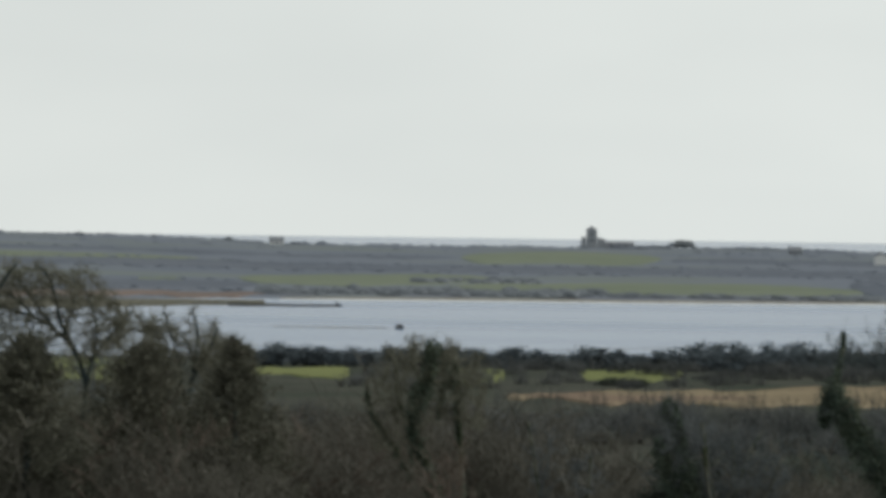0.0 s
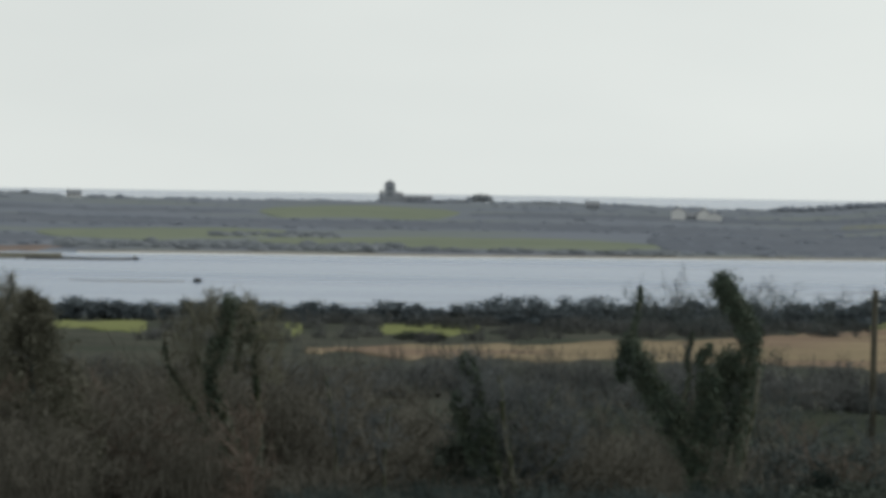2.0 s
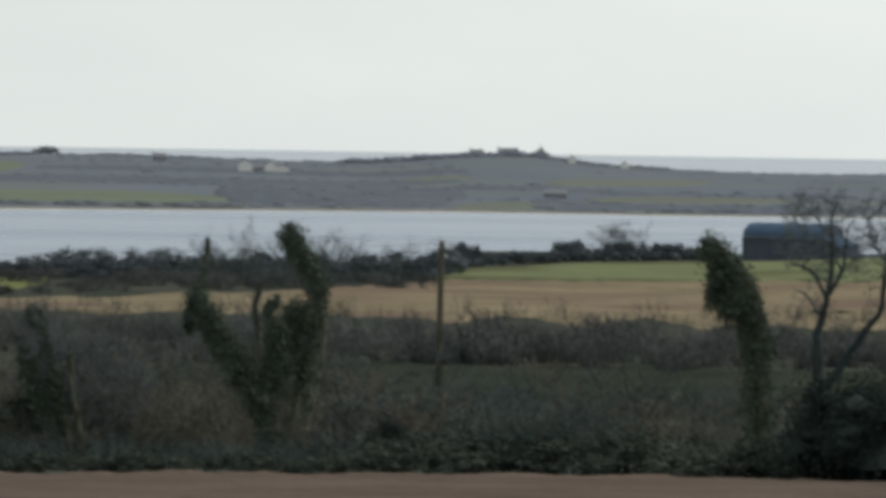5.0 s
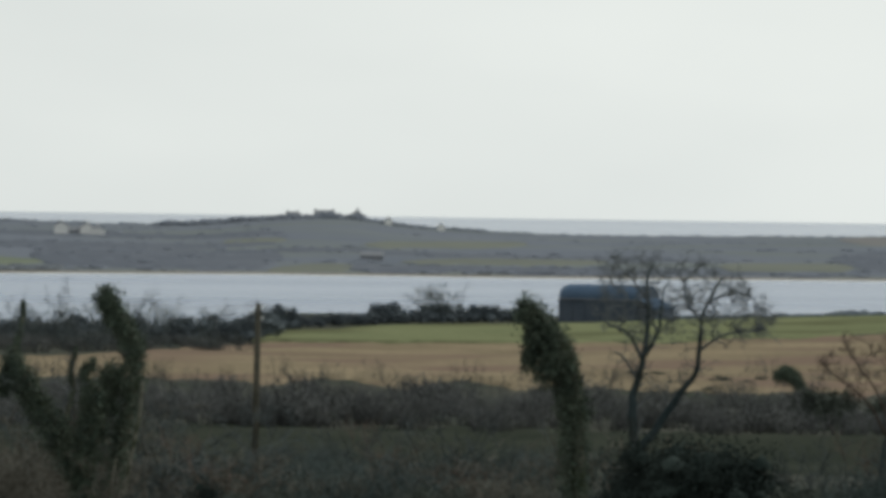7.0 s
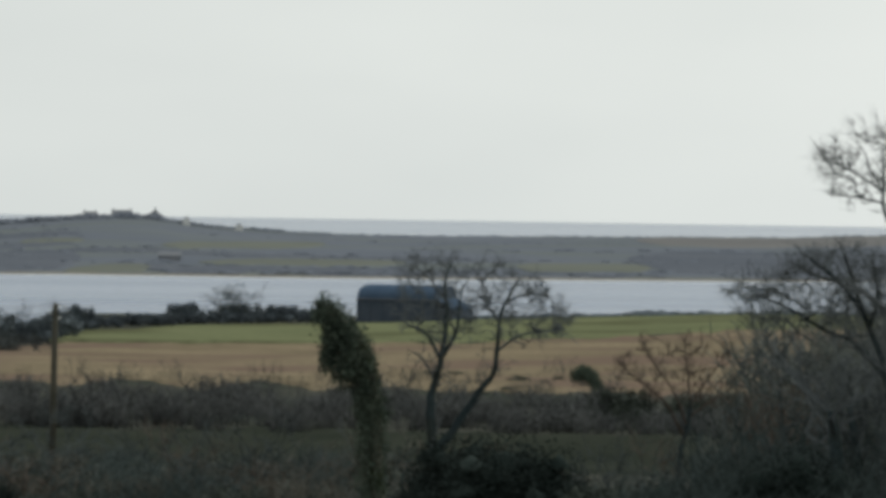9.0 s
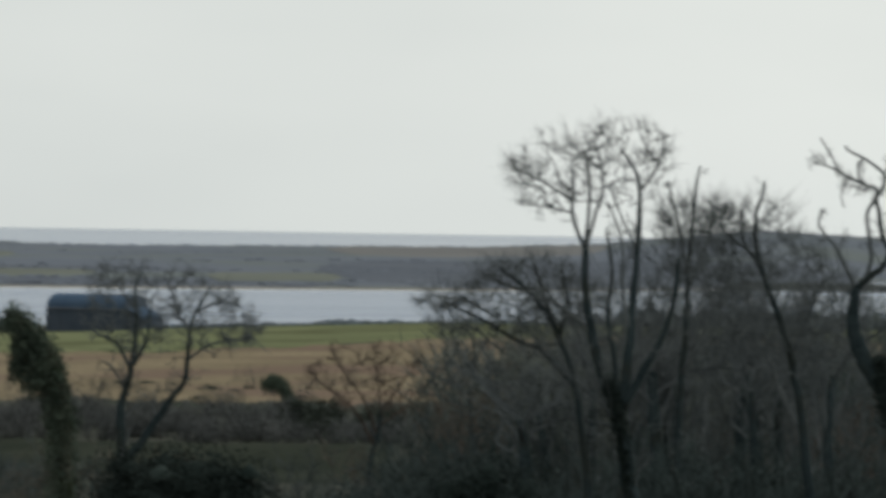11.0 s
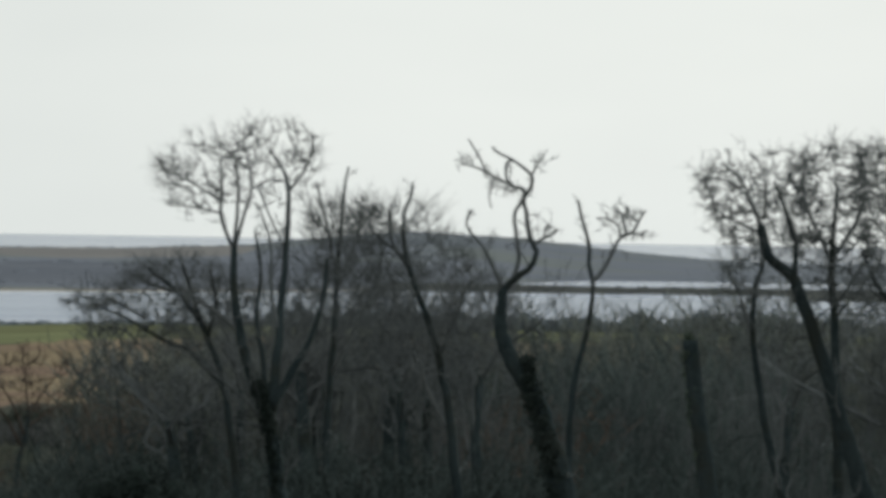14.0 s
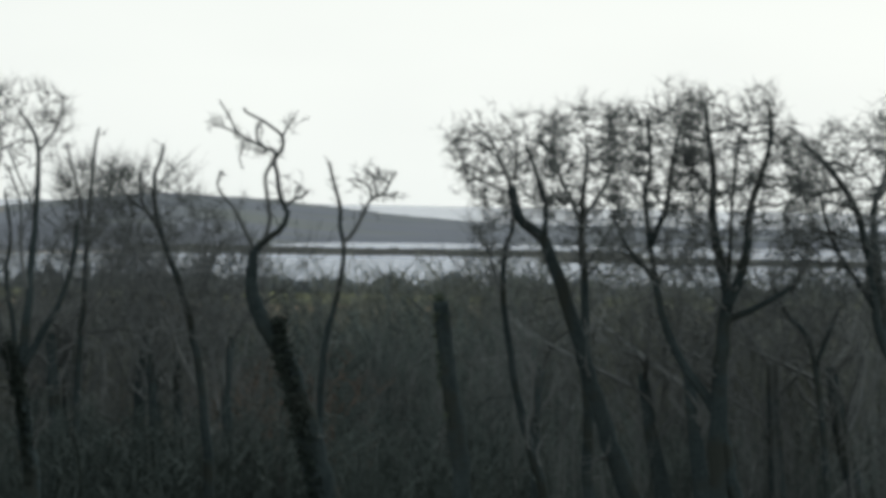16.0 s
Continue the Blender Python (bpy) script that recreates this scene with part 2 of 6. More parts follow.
# ---- mesh tools ----
class Bits:
    """Gathers vertices and faces for one mesh."""

    def __init__(self):
        self.v, self.f = [], []

    def tube(self, pts, radii, sides=4):
        k = len(self.v)
        n = len(pts)
        for i, (p, r) in enumerate(zip(pts, radii)):
            d = (pts[min(i + 1, n - 1)] - pts[max(i - 1, 0)])
            d = d.normalized() if d.length > 1e-9 else Vector((0, 0, 1))
            a = d.cross(Vector((0.31, 0.95, 0.08)))
            a = a.normalized() if a.length > 1e-6 else Vector((1, 0, 0))
            c = d.cross(a)
            for s in range(sides):
                w = math.tau * s / sides
                self.v.append(p + a * (r * math.cos(w)) + c * (r * math.sin(w)))
        for i in range(n - 1):
            for s in range(sides):
                a, b = k + i * sides + s, k + i * sides + (s + 1) % sides
                self.f.append((a, b, b + sides, a + sides))
        self.f.append(tuple(range(k, k + sides))[::-1])
        self.f.append(tuple(range(k + (n - 1) * sides, k + n * sides)))

    def needle(self, p, tip, r):
        """A fine three-sided twig that runs to a point."""
        d = tip - p
        a = d.cross(Vector((0.31, 0.95, 0.08))).normalized() * r
        c = d.normalized().cross(a)
        k = len(self.v)
        self.v += [p + a, p - a * 0.5 + c * 0.87, p - a * 0.5 - c * 0.87, tip]
        self.f += [(k, k + 1, k + 3), (k + 1, k + 2, k + 3), (k + 2, k, k + 3)]

    def leaf(self, p, size, rng):
        a = Vector((rng.gauss(0, 1), rng.gauss(0, 1), rng.gauss(0, 1))).normalized()
        b = a.orthogonal().normalized()
        b = (b * math.cos(1.0) + a.cross(b) * rng.uniform(-1, 1)).normalized()
        c = a.cross(b) * 0.3
        k = len(self.v)
        self.v += [p - b * size, p + a.cross(b) * size * 0.55 + a * size * 0.2, p + b * size, p - a.cross(b) * size * 0.55 + c * 0]
        self.f.append((k, k + 1, k + 2, k + 3))

    def lump(self, p, rx, ry, rz, rng, rough=0.25):
        """A small uneven twelve-sided lump."""
        k = len(self.v)
        self.v.append(p + Vector((0, 0, rz * rng.uniform(0.85, 1.15))))
        for ring, (h, w) in enumerate(((0.55, 0.8), (-0.1, 1.0))):
            for s in range(6):
                a = math.tau * (s + 0.5 * ring) / 6
                q = 1 + rng.uniform(-rough, rough)
                self.v.append(p + Vector((rx * w * q * math.cos(a), ry * w * q * math.sin(a), rz * (h + rng.uniform(-0.15, 0.15)))))
        for s in range(6):
            t = (s + 1) % 6
            self.f.append((k, k + 1 + s, k + 1 + t))
            self.f.append((k + 1 + s, k + 7 + s, k + 1 + t))
            self.f.append((k + 1 + t, k + 7 + s, k + 7 + t))

    def box(self, x0, x1, y0, y1, z0, z1):
        k = len(self.v)
        self.v += [Vector((x, y, z)) for z in (z0, z1) for y in (y0, y1) for x in (x0, x1)]
        self.f += [(k, k + 2, k + 3, k + 1), (k + 4, k + 5, k + 7, k + 6), (k, k + 1, k + 5, k + 4), (k + 2, k + 6, k + 7, k + 3), (k, k + 4, k + 6, k + 2), (k + 1, k + 3, k + 7, k + 5)]

    def mesh(self, name, mat, smooth=False):
        me = bpy.data.meshes.new(name)
        me.from_pydata([tuple(p) for p in self.v], [], self.f)
        me.materials.append(mat)
        if smooth:
            me.polygons.foreach_set("use_smooth", [True] * len(me.polygons))
        me.update()
        return me


def part(name, bits, mat, parent=None, label="", smooth=False):
    ob = new(name, bits.mesh(name, mat, smooth))
    if parent:
        ob.parent = parent
    return tagged(ob, label)


def thing(name, m, label, category, group="", kind=""):
    ob = new(name)
    ob.matrix_world = m
    return tagged(ob, label, category, group, kind)


# ---- the lie of the land ----
NEAR_D = (0, 40, 75, 100, 130, 190, 240, 290, 350, 480, 600, 680, 715, 770)
NEAR_Z = (18.3, 15.6, 12.9, 11.4, 10.0, 7.4, 5.4, 4.9, 4.6, 3.5, 3.0, 1.7, 0.0, -2.0)
SHORE_AZ = (-12, -6, -3, 1, 2.8, 5.5, 8.7, 12.5, 15.5, 18.4, 21, 23, 24.5, 26, 28, 34, 40)
SHORE_D = (980, 1000, 1056, 1066, 1066, 1086, 1112, 1108, 1131, 1160, 1215, 1330, 1540, 1570, 1560, 1600, 1600)
RIDGE_AZ = (-12, -6, -4.2, -3.2, -2.2, 0.9, 2.6, 3.1, 4.2, 5.0, 5.4, 7.5, 8.1, 8.5, 8.8, 9.4, 9.9, 10.3, 10.6, 11.7, 13.3, 14.6, 16, 18.4, 20, 21, 22.2, 23.8, 25.3, 26.8, 28.5, 32, 40)
RIDGE_DROP = (26, 31, 34, 37, 44, 45.5, 45.0, 43.2, 43.6, 45.4, 46, 51, 46, 40, 37, 33.5, 35, 42, 47.5, 55, 59, 57, 55, 52, 44, 30, 14, 23, 45, 60, 61, 61, 61)


def ground_z(az, d):
    """The ground's height at a bearing in degrees and a distance from the eye."""
    near = np.interp(d, NEAR_D, NEAR_Z) + 1.7 * np.clip((az - 13) / 5, 0, 1) * np.clip((d - 400) / 150, 0, 1) * np.clip((690 - d) / 60, 0, 1)
    near = near - np.clip((8.7 - az) / 0.8, 0, 1) * np.interp(d, (468, 490, 560, 625, 700), (0, 0.5, 1.9, 3.0, 2.6))
    s = np.interp(az, SHORE_AZ, SHORE_D)
    top = EYE - 2400 * np.interp(az, RIDGE_AZ, RIDGE_DROP) / 7500
    t = np.clip((d - s) / (2400 - s), -1, 1)
    u = np.clip(t, 0, 1)
    rise = np.where(t < 0, np.maximum(-2, t * 60), top * (0.35 * t + 0.65 * u * u * (3 - 2 * u)) + 0.7 * np.clip(t * 40, 0, 1) * (1 - u))
    fall = np.clip((d - 2420) / 500, 0, 1)
    return np.where(d < 900, near, rise * (1 - fall) - 3 * fall)


def spot(az, d, up=0.0):
    a = radians(az)
    return Vector((d * math.sin(a), d * math.cos(a), float(ground_z(az, d)) + up))


def stand(az, d, up=0.0, turn=0.0, scale=(1, 1, 1)):
    """A pose on the ground there, its x axis to the right as seen from the eye."""
    return Matrix.Translation(spot(az, d, up)) @ pose(0, 0, 0, 0, 0, -az + turn) @ Matrix.Diagonal((*scale, 1))


def sheet(name, azs, ds, lift, mat):
    """A piece of land draped over the ground between bearings and distances; ds gives near and far edges for each bearing."""
    b = Bits()
    rows = 14
    for az, d0, d1 in zip(azs, *ds):
        for k in range(rows + 1):
            b.v.append(spot(az, d0 + (d1 - d0) * k / rows, lift if 0 < k < rows else -1.0))
    for i in range(len(azs) - 1):
        for k in range(rows):
            a = i * (rows + 1) + k
            b.f.append((a, a + rows + 1, a + rows + 2, a + 1))
    ob = new(name, b.mesh(name, mat, True))
    return ob


def field(name, az, near, far, mat, label, lift=0.12, ragged=0.03, seed=1, ends=0.05):
    """A field with slightly uneven edges. az, near and far: a few values each along its width."""
    steps = max(12, int((az[-1] - az[0]) * 14))
    xs = np.linspace(az[0], az[-1], steps)
    at = np.linspace(az[0], az[-1], len(near))
    wave = lambda x, k: ragged * (noise.noise(Vector((x * 1.1, seed, k))) + 0.4 * noise.noise(Vector((x * 4.1, seed, k))))
    n = [float(np.interp(x, at, near)) * (1 + wave(x, 0)) for x in xs]
    f = [float(np.interp(x, np.linspace(az[0], az[-1], len(far)), far)) * (1 + wave(x, 9) * 0.6) for x in xs]
    # ends draw in to a rounded corner
    for i, x in enumerate(xs):
        e = min(1.0, ends + min(i, steps - 1 - i) / (0.10 * steps)) ** 0.6
        mid = n[i] * 0.4 + f[i] * 0.6
        n[i], f[i] = mid + (n[i] - mid) * e, mid + (f[i] - mid) * e
    return tagged(sheet(name, xs, (n, f), lift, mat), label, "field", kind="structure")


def build_ground():
    azs = np.concatenate([np.linspace(-180, -20, 30)[:-1], np.linspace(-20, 46, 199), np.linspace(46, 180, 26)[1:]])
    ds = np.concatenate([np.linspace(2, 130, 33)[:-1], np.linspace(130, 900, 67), np.linspace(905, 1700, 60), np.linspace(1710, 2480, 30), np.array([2600, 2800, 3000, 4000, 4985])])
    A, D = np.meshgrid(azs, ds, indexing="ij")
    Z = ground_z(A, D)
    X, Y = D * np.sin(np.radians(A)), D * np.cos(np.radians(A))
    rough = np.random.RandomState(4).normal(0, 1, Z.shape)
    rough[-1] = rough[0]
    Z = Z + rough * np.where(D < 200, 0.06 * np.clip(D / 80, 0, 1) ** 2, 0.03)
    n, k = Z.shape
    verts = np.stack([X, Y, Z], -1).reshape(-1, 3).tolist()
    faces, mats = [], []
    for i in range(n - 1):
        for j in range(k - 1):
            a = i * k + j
            faces.append((a, a + 1, a + k + 1, a + k))
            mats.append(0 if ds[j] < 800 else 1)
    faces.append(tuple(i * k for i in range(n - 1)))
    mats.append(0)
    me = bpy.data.meshes.new("ground")
    me.from_pydata(verts, [], faces)
    # the second material, beyond the bay, has haze in its colour
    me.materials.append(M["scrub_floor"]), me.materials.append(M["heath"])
    me.polygons.foreach_set("material_index", mats)
    me.polygons.foreach_set("use_smooth", [True] * len(faces))
    me.update()
    tagged(new("ground", me), "rough winter ground falling to a bay, heath with haze in its colour beyond", "ground", kind="structure")


build_ground()


def ring(name, inner, outer, mat, label):
    b = Bits()
    for r in (inner, outer):
        b.v += [Vector((r * math.sin(a), r * math.cos(a), 0.0)) for a in np.linspace(0, math.tau, 400, endpoint=False)]
    b.f = [(k, (k + 1) % 400, 400 + (k + 1) % 400, 400 + k)[::-1] for k in range(400)]
    return tagged(part(name, b, mat), label, "water", kind="structure")


ring("water", 560, 2600, M["water"], "calm grey bay water under cloud")
ring("sea", 2600, 4990, M["sea"], "open sea meeting the sky")

# fields beyond the bay; the far colours hold the haze
FAR = "hazy_grass"
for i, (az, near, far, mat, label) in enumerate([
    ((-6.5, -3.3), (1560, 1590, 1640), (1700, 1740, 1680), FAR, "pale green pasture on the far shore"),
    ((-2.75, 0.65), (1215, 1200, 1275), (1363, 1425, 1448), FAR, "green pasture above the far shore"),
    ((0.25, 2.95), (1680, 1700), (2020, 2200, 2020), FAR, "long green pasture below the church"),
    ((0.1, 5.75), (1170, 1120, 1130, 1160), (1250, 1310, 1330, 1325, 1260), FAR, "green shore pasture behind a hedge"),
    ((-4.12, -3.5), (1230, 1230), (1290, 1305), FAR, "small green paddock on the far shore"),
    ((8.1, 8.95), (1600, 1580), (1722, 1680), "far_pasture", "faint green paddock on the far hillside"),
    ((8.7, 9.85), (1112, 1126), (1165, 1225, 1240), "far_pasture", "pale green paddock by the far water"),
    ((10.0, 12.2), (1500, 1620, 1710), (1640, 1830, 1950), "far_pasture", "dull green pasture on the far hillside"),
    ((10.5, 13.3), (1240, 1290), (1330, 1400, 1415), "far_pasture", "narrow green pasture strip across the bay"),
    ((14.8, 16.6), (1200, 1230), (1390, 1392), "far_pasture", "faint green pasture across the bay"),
    ((16.4, 20.2), (1920, 1870, 1880), (2390, 2400, 2400), "hazy_tan", "pale tan stubble field on the far ridge"),
    ((-7.5, 8.8), (1465, 1480, 1470, 1475), (1620, 1650, 1640, 1645), "hazy_floor", "grey winter woodland floor across the bay"),
    ((5.5, 8.9), (1122, 1118), (1470, 1480, 1480), "hazy_floor", "dark winter wood by the far shore"),
    ((9.7, 13.5), (1122, 1140), (1235, 1240, 1230), "hazy_floor", "dark scrubland along the far shore"),
    ((8.6, 14.2), (1410, 1420), (1500, 1510), "hazy_floor", "dark strip of scrub on the far slope"),
    ((12.5, 16.7), (1150, 1170), (1205, 1215), "hazy_floor", "dark strip of scrub by the far water"),
    ((16.3, 23.5), (1190, 1200, 1260, 1320), (1740, 1760, 1720, 1600), "hazy_floor", "dark winter wood across the bay"),
    ((-7.5, -2.5), (1110, 1110), (1250, 1270), "hazy_floor", "dark scrubland behind the far shore"),
    ((-7.5, 0.2), (1780, 1800), (1880, 1900), "hazy_floor", "grey strip of heath on the far slope"),
    ((3.1, 8.9), (1760, 1780, 1740), (1900, 1960, 1900), "hazy_floor", "grey strip of heath on the far slope"),
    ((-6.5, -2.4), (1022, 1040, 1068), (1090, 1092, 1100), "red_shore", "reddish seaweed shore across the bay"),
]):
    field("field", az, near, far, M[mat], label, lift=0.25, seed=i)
field("shore", (-2.2, 22.5), [float(np.interp(a, SHORE_AZ, SHORE_D)) - 6 for a in np.linspace(-2.2, 22.5, 60)], [float(np.interp(a, SHORE_AZ, SHORE_D)) + 9 for a in np.linspace(-2.2, 22.5, 60)], M["sand"], "thin pale sandy beach along the far shore", lift=0.3, ragged=0.003, seed=90)
# fields this side of the bay
for i, (az, near, far, mat, label) in enumerate([
    ((-2.6, -1.25), (428, 434), (462, 470), "bright_grass", "bright green pasture between dark bushes"),
    ((-0.2, 0.85), (418, 420), (468, 472), "bright_grass", "bright green pasture glimpsed past ivy stems"),
    ((1.9, 3.25), (420, 432), (474, 478), "bright_grass", "bright green pasture behind a bush"),
    ((-6.5, -4.0), (400, 400), (560, 560), "bright_grass", "bright green pasture behind bare trees"),
    ((8.5, 33.5), (474, 482, 490, 495, 520, 540, 545, 545, 545, 545, 545, 545), (523, 572, 595, 608, 625, 632, 632, 632, 632, 632, 632, 632), "near_grass", "green winter pasture sloping to the bay"),
    ((0.9, 33.0), (366, 362, 358, 350, 346, 338, 336, 370, 370, 370, 370, 370, 370), (382, 400, 428, 488, 496, 505, 528, 550, 552, 552, 552, 552, 552), "reeds", "tan winter reeds and dead grass"),
    ((3.9, 17.3), (232, 232, 225, 205), (277, 281, 279, 281), "shaded_grass", "dull shaded pasture behind scrub"),
    ((1.5, 16.0), (80, 86, 86, 80), (110, 112, 114, 114), "bracken", "reddish brown dead bracken strip"),
]):
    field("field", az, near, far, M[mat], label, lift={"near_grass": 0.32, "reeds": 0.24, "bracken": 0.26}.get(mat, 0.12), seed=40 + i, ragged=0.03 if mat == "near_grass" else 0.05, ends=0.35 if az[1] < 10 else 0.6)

# ---- hedges, bushes and scrub ----
def hedge_band(name, az0, az1, d0, d1, low, high, count, mat, label, seed, size=(1.5, 4.0)):
    """A far belt of trees or hedge: many uneven lumps on the ground, too far to tell apart."""
    rng = random.Random(seed)
    b = Bits()
    for _ in range(count):
        az = rng.uniform(az0, az1)
        d = rng.uniform(d0, d1)
        h = rng.uniform(low, high) * (0.75 + 0.5 * noise.noise(Vector((az * 2.3, d * 0.02, seed))))
        w = rng.uniform(*size)
        b.lump(spot(az, d, h * 0.3), w, w * 0.6, h * 0.7, rng, 0.3)
    return tagged(part(name, b, mat, None, "", True), label, "hedge", kind="stuff")


def grow(bark, twigs, p, d, length, r, depth, rng, lift=0.25, wander=0.3, kids=4, fork=0.7, thin=0.012, fine=2):
    """A bough from p along d, with boughs of its own that end in fine twigs."""
    if depth <= 0:
        v = (d.normalized() + Vector((rng.gauss(0, 0.2), rng.gauss(0, 0.2), rng.gauss(lift * 0.4, 0.2)))).normalized()
        twigs.needle(p, p + v * length, max(r, thin))
        return
    steps = 3 if depth > 1 else 2
    pts, q, v = [p.copy()], p.copy(), d.normalized()
    for i in range(steps):
        v = (v + Vector((rng.gauss(0, wander), rng.gauss(0, wander), rng.gauss(0, wander) + lift * 0.5))).normalized()
        q = q + v * (length / steps)
        pts.append(q.copy())
    radii = [max(thin * 0.8, r * (1 - 0.75 * i / steps)) for i in range(steps + 1)]
    (bark if r > 0.03 else twigs).tube(pts, radii, 5 if r > 0.06 else 3)
    if depth == 1:
        kids += fine
    for k in range(kids):
        t = rng.uniform(0.15, 1.0) * steps
        i = min(int(t), steps - 1)
        at = pts[i].lerp(pts[i + 1], t - i)
        side = Vector((rng.gauss(0, 1), rng.gauss(0, 1), rng.gauss(0, 0.7))).normalized()
        grow(bark, twigs, at, (pts[i + 1] - pts[i]).normalized() * (1 - fork) + side * fork + Vector((0, 0, lift)), length * rng.uniform(0.4, 0.7), max(thin, radii[i] * 0.55), depth - 1, rng, lift, wander, kids, fork, thin, fine)


def bare_shrub(name, seed, height, stems, spread, mat, label, kids=4, thin=0.011):
    """A leafless shrub of many crooked stems, built at the origin."""
    rng = random.Random(seed)
    root = thing(name, Matrix(), label, "shrub")
    bark, twigs = Bits(), Bits()
    for _ in range(stems):
        a = rng.uniform(0, math.tau)
        lean = rng.uniform(0.0, spread)
        d = Vector((math.cos(a) * lean, math.sin(a) * lean, 1))
        start = Vector((math.cos(a) * 0.5 * rng.random(), math.sin(a) * 0.5 * rng.random(), -0.2))
        grow(bark, twigs, start, d, height * rng.uniform(0.45, 0.85), rng.uniform(0.032, 0.055), 3, rng, 0.2, 0.28, kids, 0.65, thin)
    part("framework", bark, mat, root)
    part("crown", twigs, mat, root)
    return root


def leafy_bush(name, seed, mat, label, leaves=1500, size=0.09, cores=7, solid=0.6, briars=0, thick=0.003):
    """A dense evergreen bush about one metre high and wide, uneven in outline."""
    rng = random.Random(seed)
    root = thing(name, Matrix(), label, "bush")
    inner, outer = Bits(), Bits()
    heads = []
    for _ in range(cores):
        a, q = rng.uniform(0, math.tau), rng.uniform(0, 0.42)
        h = rng.uniform(0.25, 0.78) * (1.1 - q)
        heads.append((Vector((q * math.cos(a), q * math.sin(a), h)), rng.uniform(0.13, 0.26)))
    heads.append((Vector((0, 0, 0.22)), 0.42))
    for c, r in heads:
        if solid:
            inner.lump(c, r * solid, r * solid, r * solid, rng)
        inner.tube([Vector((0, 0, -0.15)), c * 0.5, c], [0.02, 0.015, 0.008], 4)
    for k in range(leaves + briars):
        c, r = rng.choice(heads)
        v = Vector((rng.gauss(0, 1), rng.gauss(0, 1), rng.gauss(0, 1))).normalized()
        p = c + v * r * rng.uniform(0.55, 1.15)
        if p.z < -0.05:
            continue
        if k < leaves:
            outer.leaf(p, size * rng.uniform(0.5, 1.2), rng)
        else:
            w = Vector((rng.gauss(0, 1), rng.gauss(0, 1), rng.gauss(0.9, 1))).normalized() * 0.7 + v * 0.4 + Vector((0, 0, 0.25))
            outer.needle(p, p + w * rng.uniform(0.07, 0.2), thick)
    part("framework", inner, mat, root, smooth=True)
    part("foliage", outer, mat, root)
    return root


def brush(name, seed, mat, label, stems=70, side=16, thick=0.0028, stout=2.2):
    """An upright thicket about one metre high: crooked stems that part into fine rising twigs."""
    rng = random.Random(seed)
    root = thing(name, Matrix(), label, "thicket")
    wood, twigs = Bits(), Bits()
    for _ in range(stems):
        a, q = rng.uniform(0, math.tau), 0.5 * math.sqrt(rng.random())
        p = Vector((q * math.cos(a), q * math.sin(a), -0.03))
        tall = rng.uniform(0.45, 1.0) * (1.05 - 0.5 * q)
        lean = Vector((rng.gauss(0, 0.14), rng.gauss(0, 0.14), 1))
        pts = [p, p + lean * tall * 0.4, p + (lean + Vector((rng.gauss(0, 0.12), rng.gauss(0, 0.12), 0))) * tall * 0.75, p + (lean + Vector((rng.gauss(0, 0.16), rng.gauss(0, 0.16), 0))) * tall]
        wood.tube(pts, [thick * stout, thick * stout * 0.8, thick * stout * 0.55, thick * 0.5], 3)
        for _ in range(side):
            f = rng.uniform(0.5, 2.95)
            i = int(f)
            at = pts[i].lerp(pts[i + 1], f - i)
            v = Vector((rng.gauss(0, 0.7), rng.gauss(0, 0.7), rng.uniform(0.2, 1.3)))
            twigs.needle(at, at + v.normalized() * rng.uniform(0.06, 0.2), thick)
    tagged(part("framework", wood, mat, root), kind="stuff")
    tagged(part("crown", twigs, mat, root), kind="stuff")
    return root


def places(count, az0, az1, near, far, low, high, seed, wide, base):
    """Poses over a stretch of land; near and far are distances at its two ends."""
    rng = random.Random(seed)
    for i in range(count):
        f = (i + rng.random()) / count
        d0, d1 = near[0] + (near[1] - near[0]) * f, far[0] + (far[1] - far[0]) * f
        h = rng.uniform(low, high) / base
        w = h * wide * rng.uniform(0.8, 1.3)
        yield rng, stand(az0 + (az1 - az0) * f, rng.uniform(d0, d1), -0.05, rng.uniform(0, 360), (w, w, h))


def scatter(kinds, count, az0, az1, d0, d1, low, high, seed, group, wide=1.0, base=1.0):
    """Copies of the given kinds over a stretch of land. low and high: heights in metres; base: the height of the kind as built."""
    for rng, m in places(count, az0, az1, (d0, d0), (d1, d1), low, high, seed, wide, base):
        tagged(copy_thing(rng.choice(kinds), m), group=group)


def belt(kinds, count, az0, az1, near, far, low, high, seed, label, wide=1.0, base=1.0):
    """A belt of grown-together bushes, too tangled to tell apart, as one mesh."""
    pieces = []
    for k in kinds:
        vs, fs, n = [], [], 0
        for o in k.children:
            co = np.empty(len(o.data.vertices) * 3)
            o.data.vertices.foreach_get("co", co)
            vs.append(co.reshape(-1, 3))
            fs += [tuple(i + n for i in p.vertices) for p in o.data.polygons]
            n += len(co) // 3
        pieces.append((np.concatenate(vs), fs))
    V, F, n = [], [], 0
    for rng, m in places(count, az0, az1, near, far, low, high, seed, wide, base):
        vs, fs = rng.choice(pieces)
        m = np.array(m)
        V.append(vs @ m[:3, :3].T + m[:3, 3])
        F += [tuple(i + n for i in p) for p in fs]
        n += len(vs)
    me = bpy.data.meshes.new("hedge")
    me.from_pydata(np.concatenate(V).tolist(), [], F)
    me.materials.append(kinds[0].children[0].data.materials[0])
    me.polygons.foreach_set("use_smooth", [True] * len(me.polygons))
    me.update()
    return tagged(new("hedge", me), label, "hedge", kind="stuff")


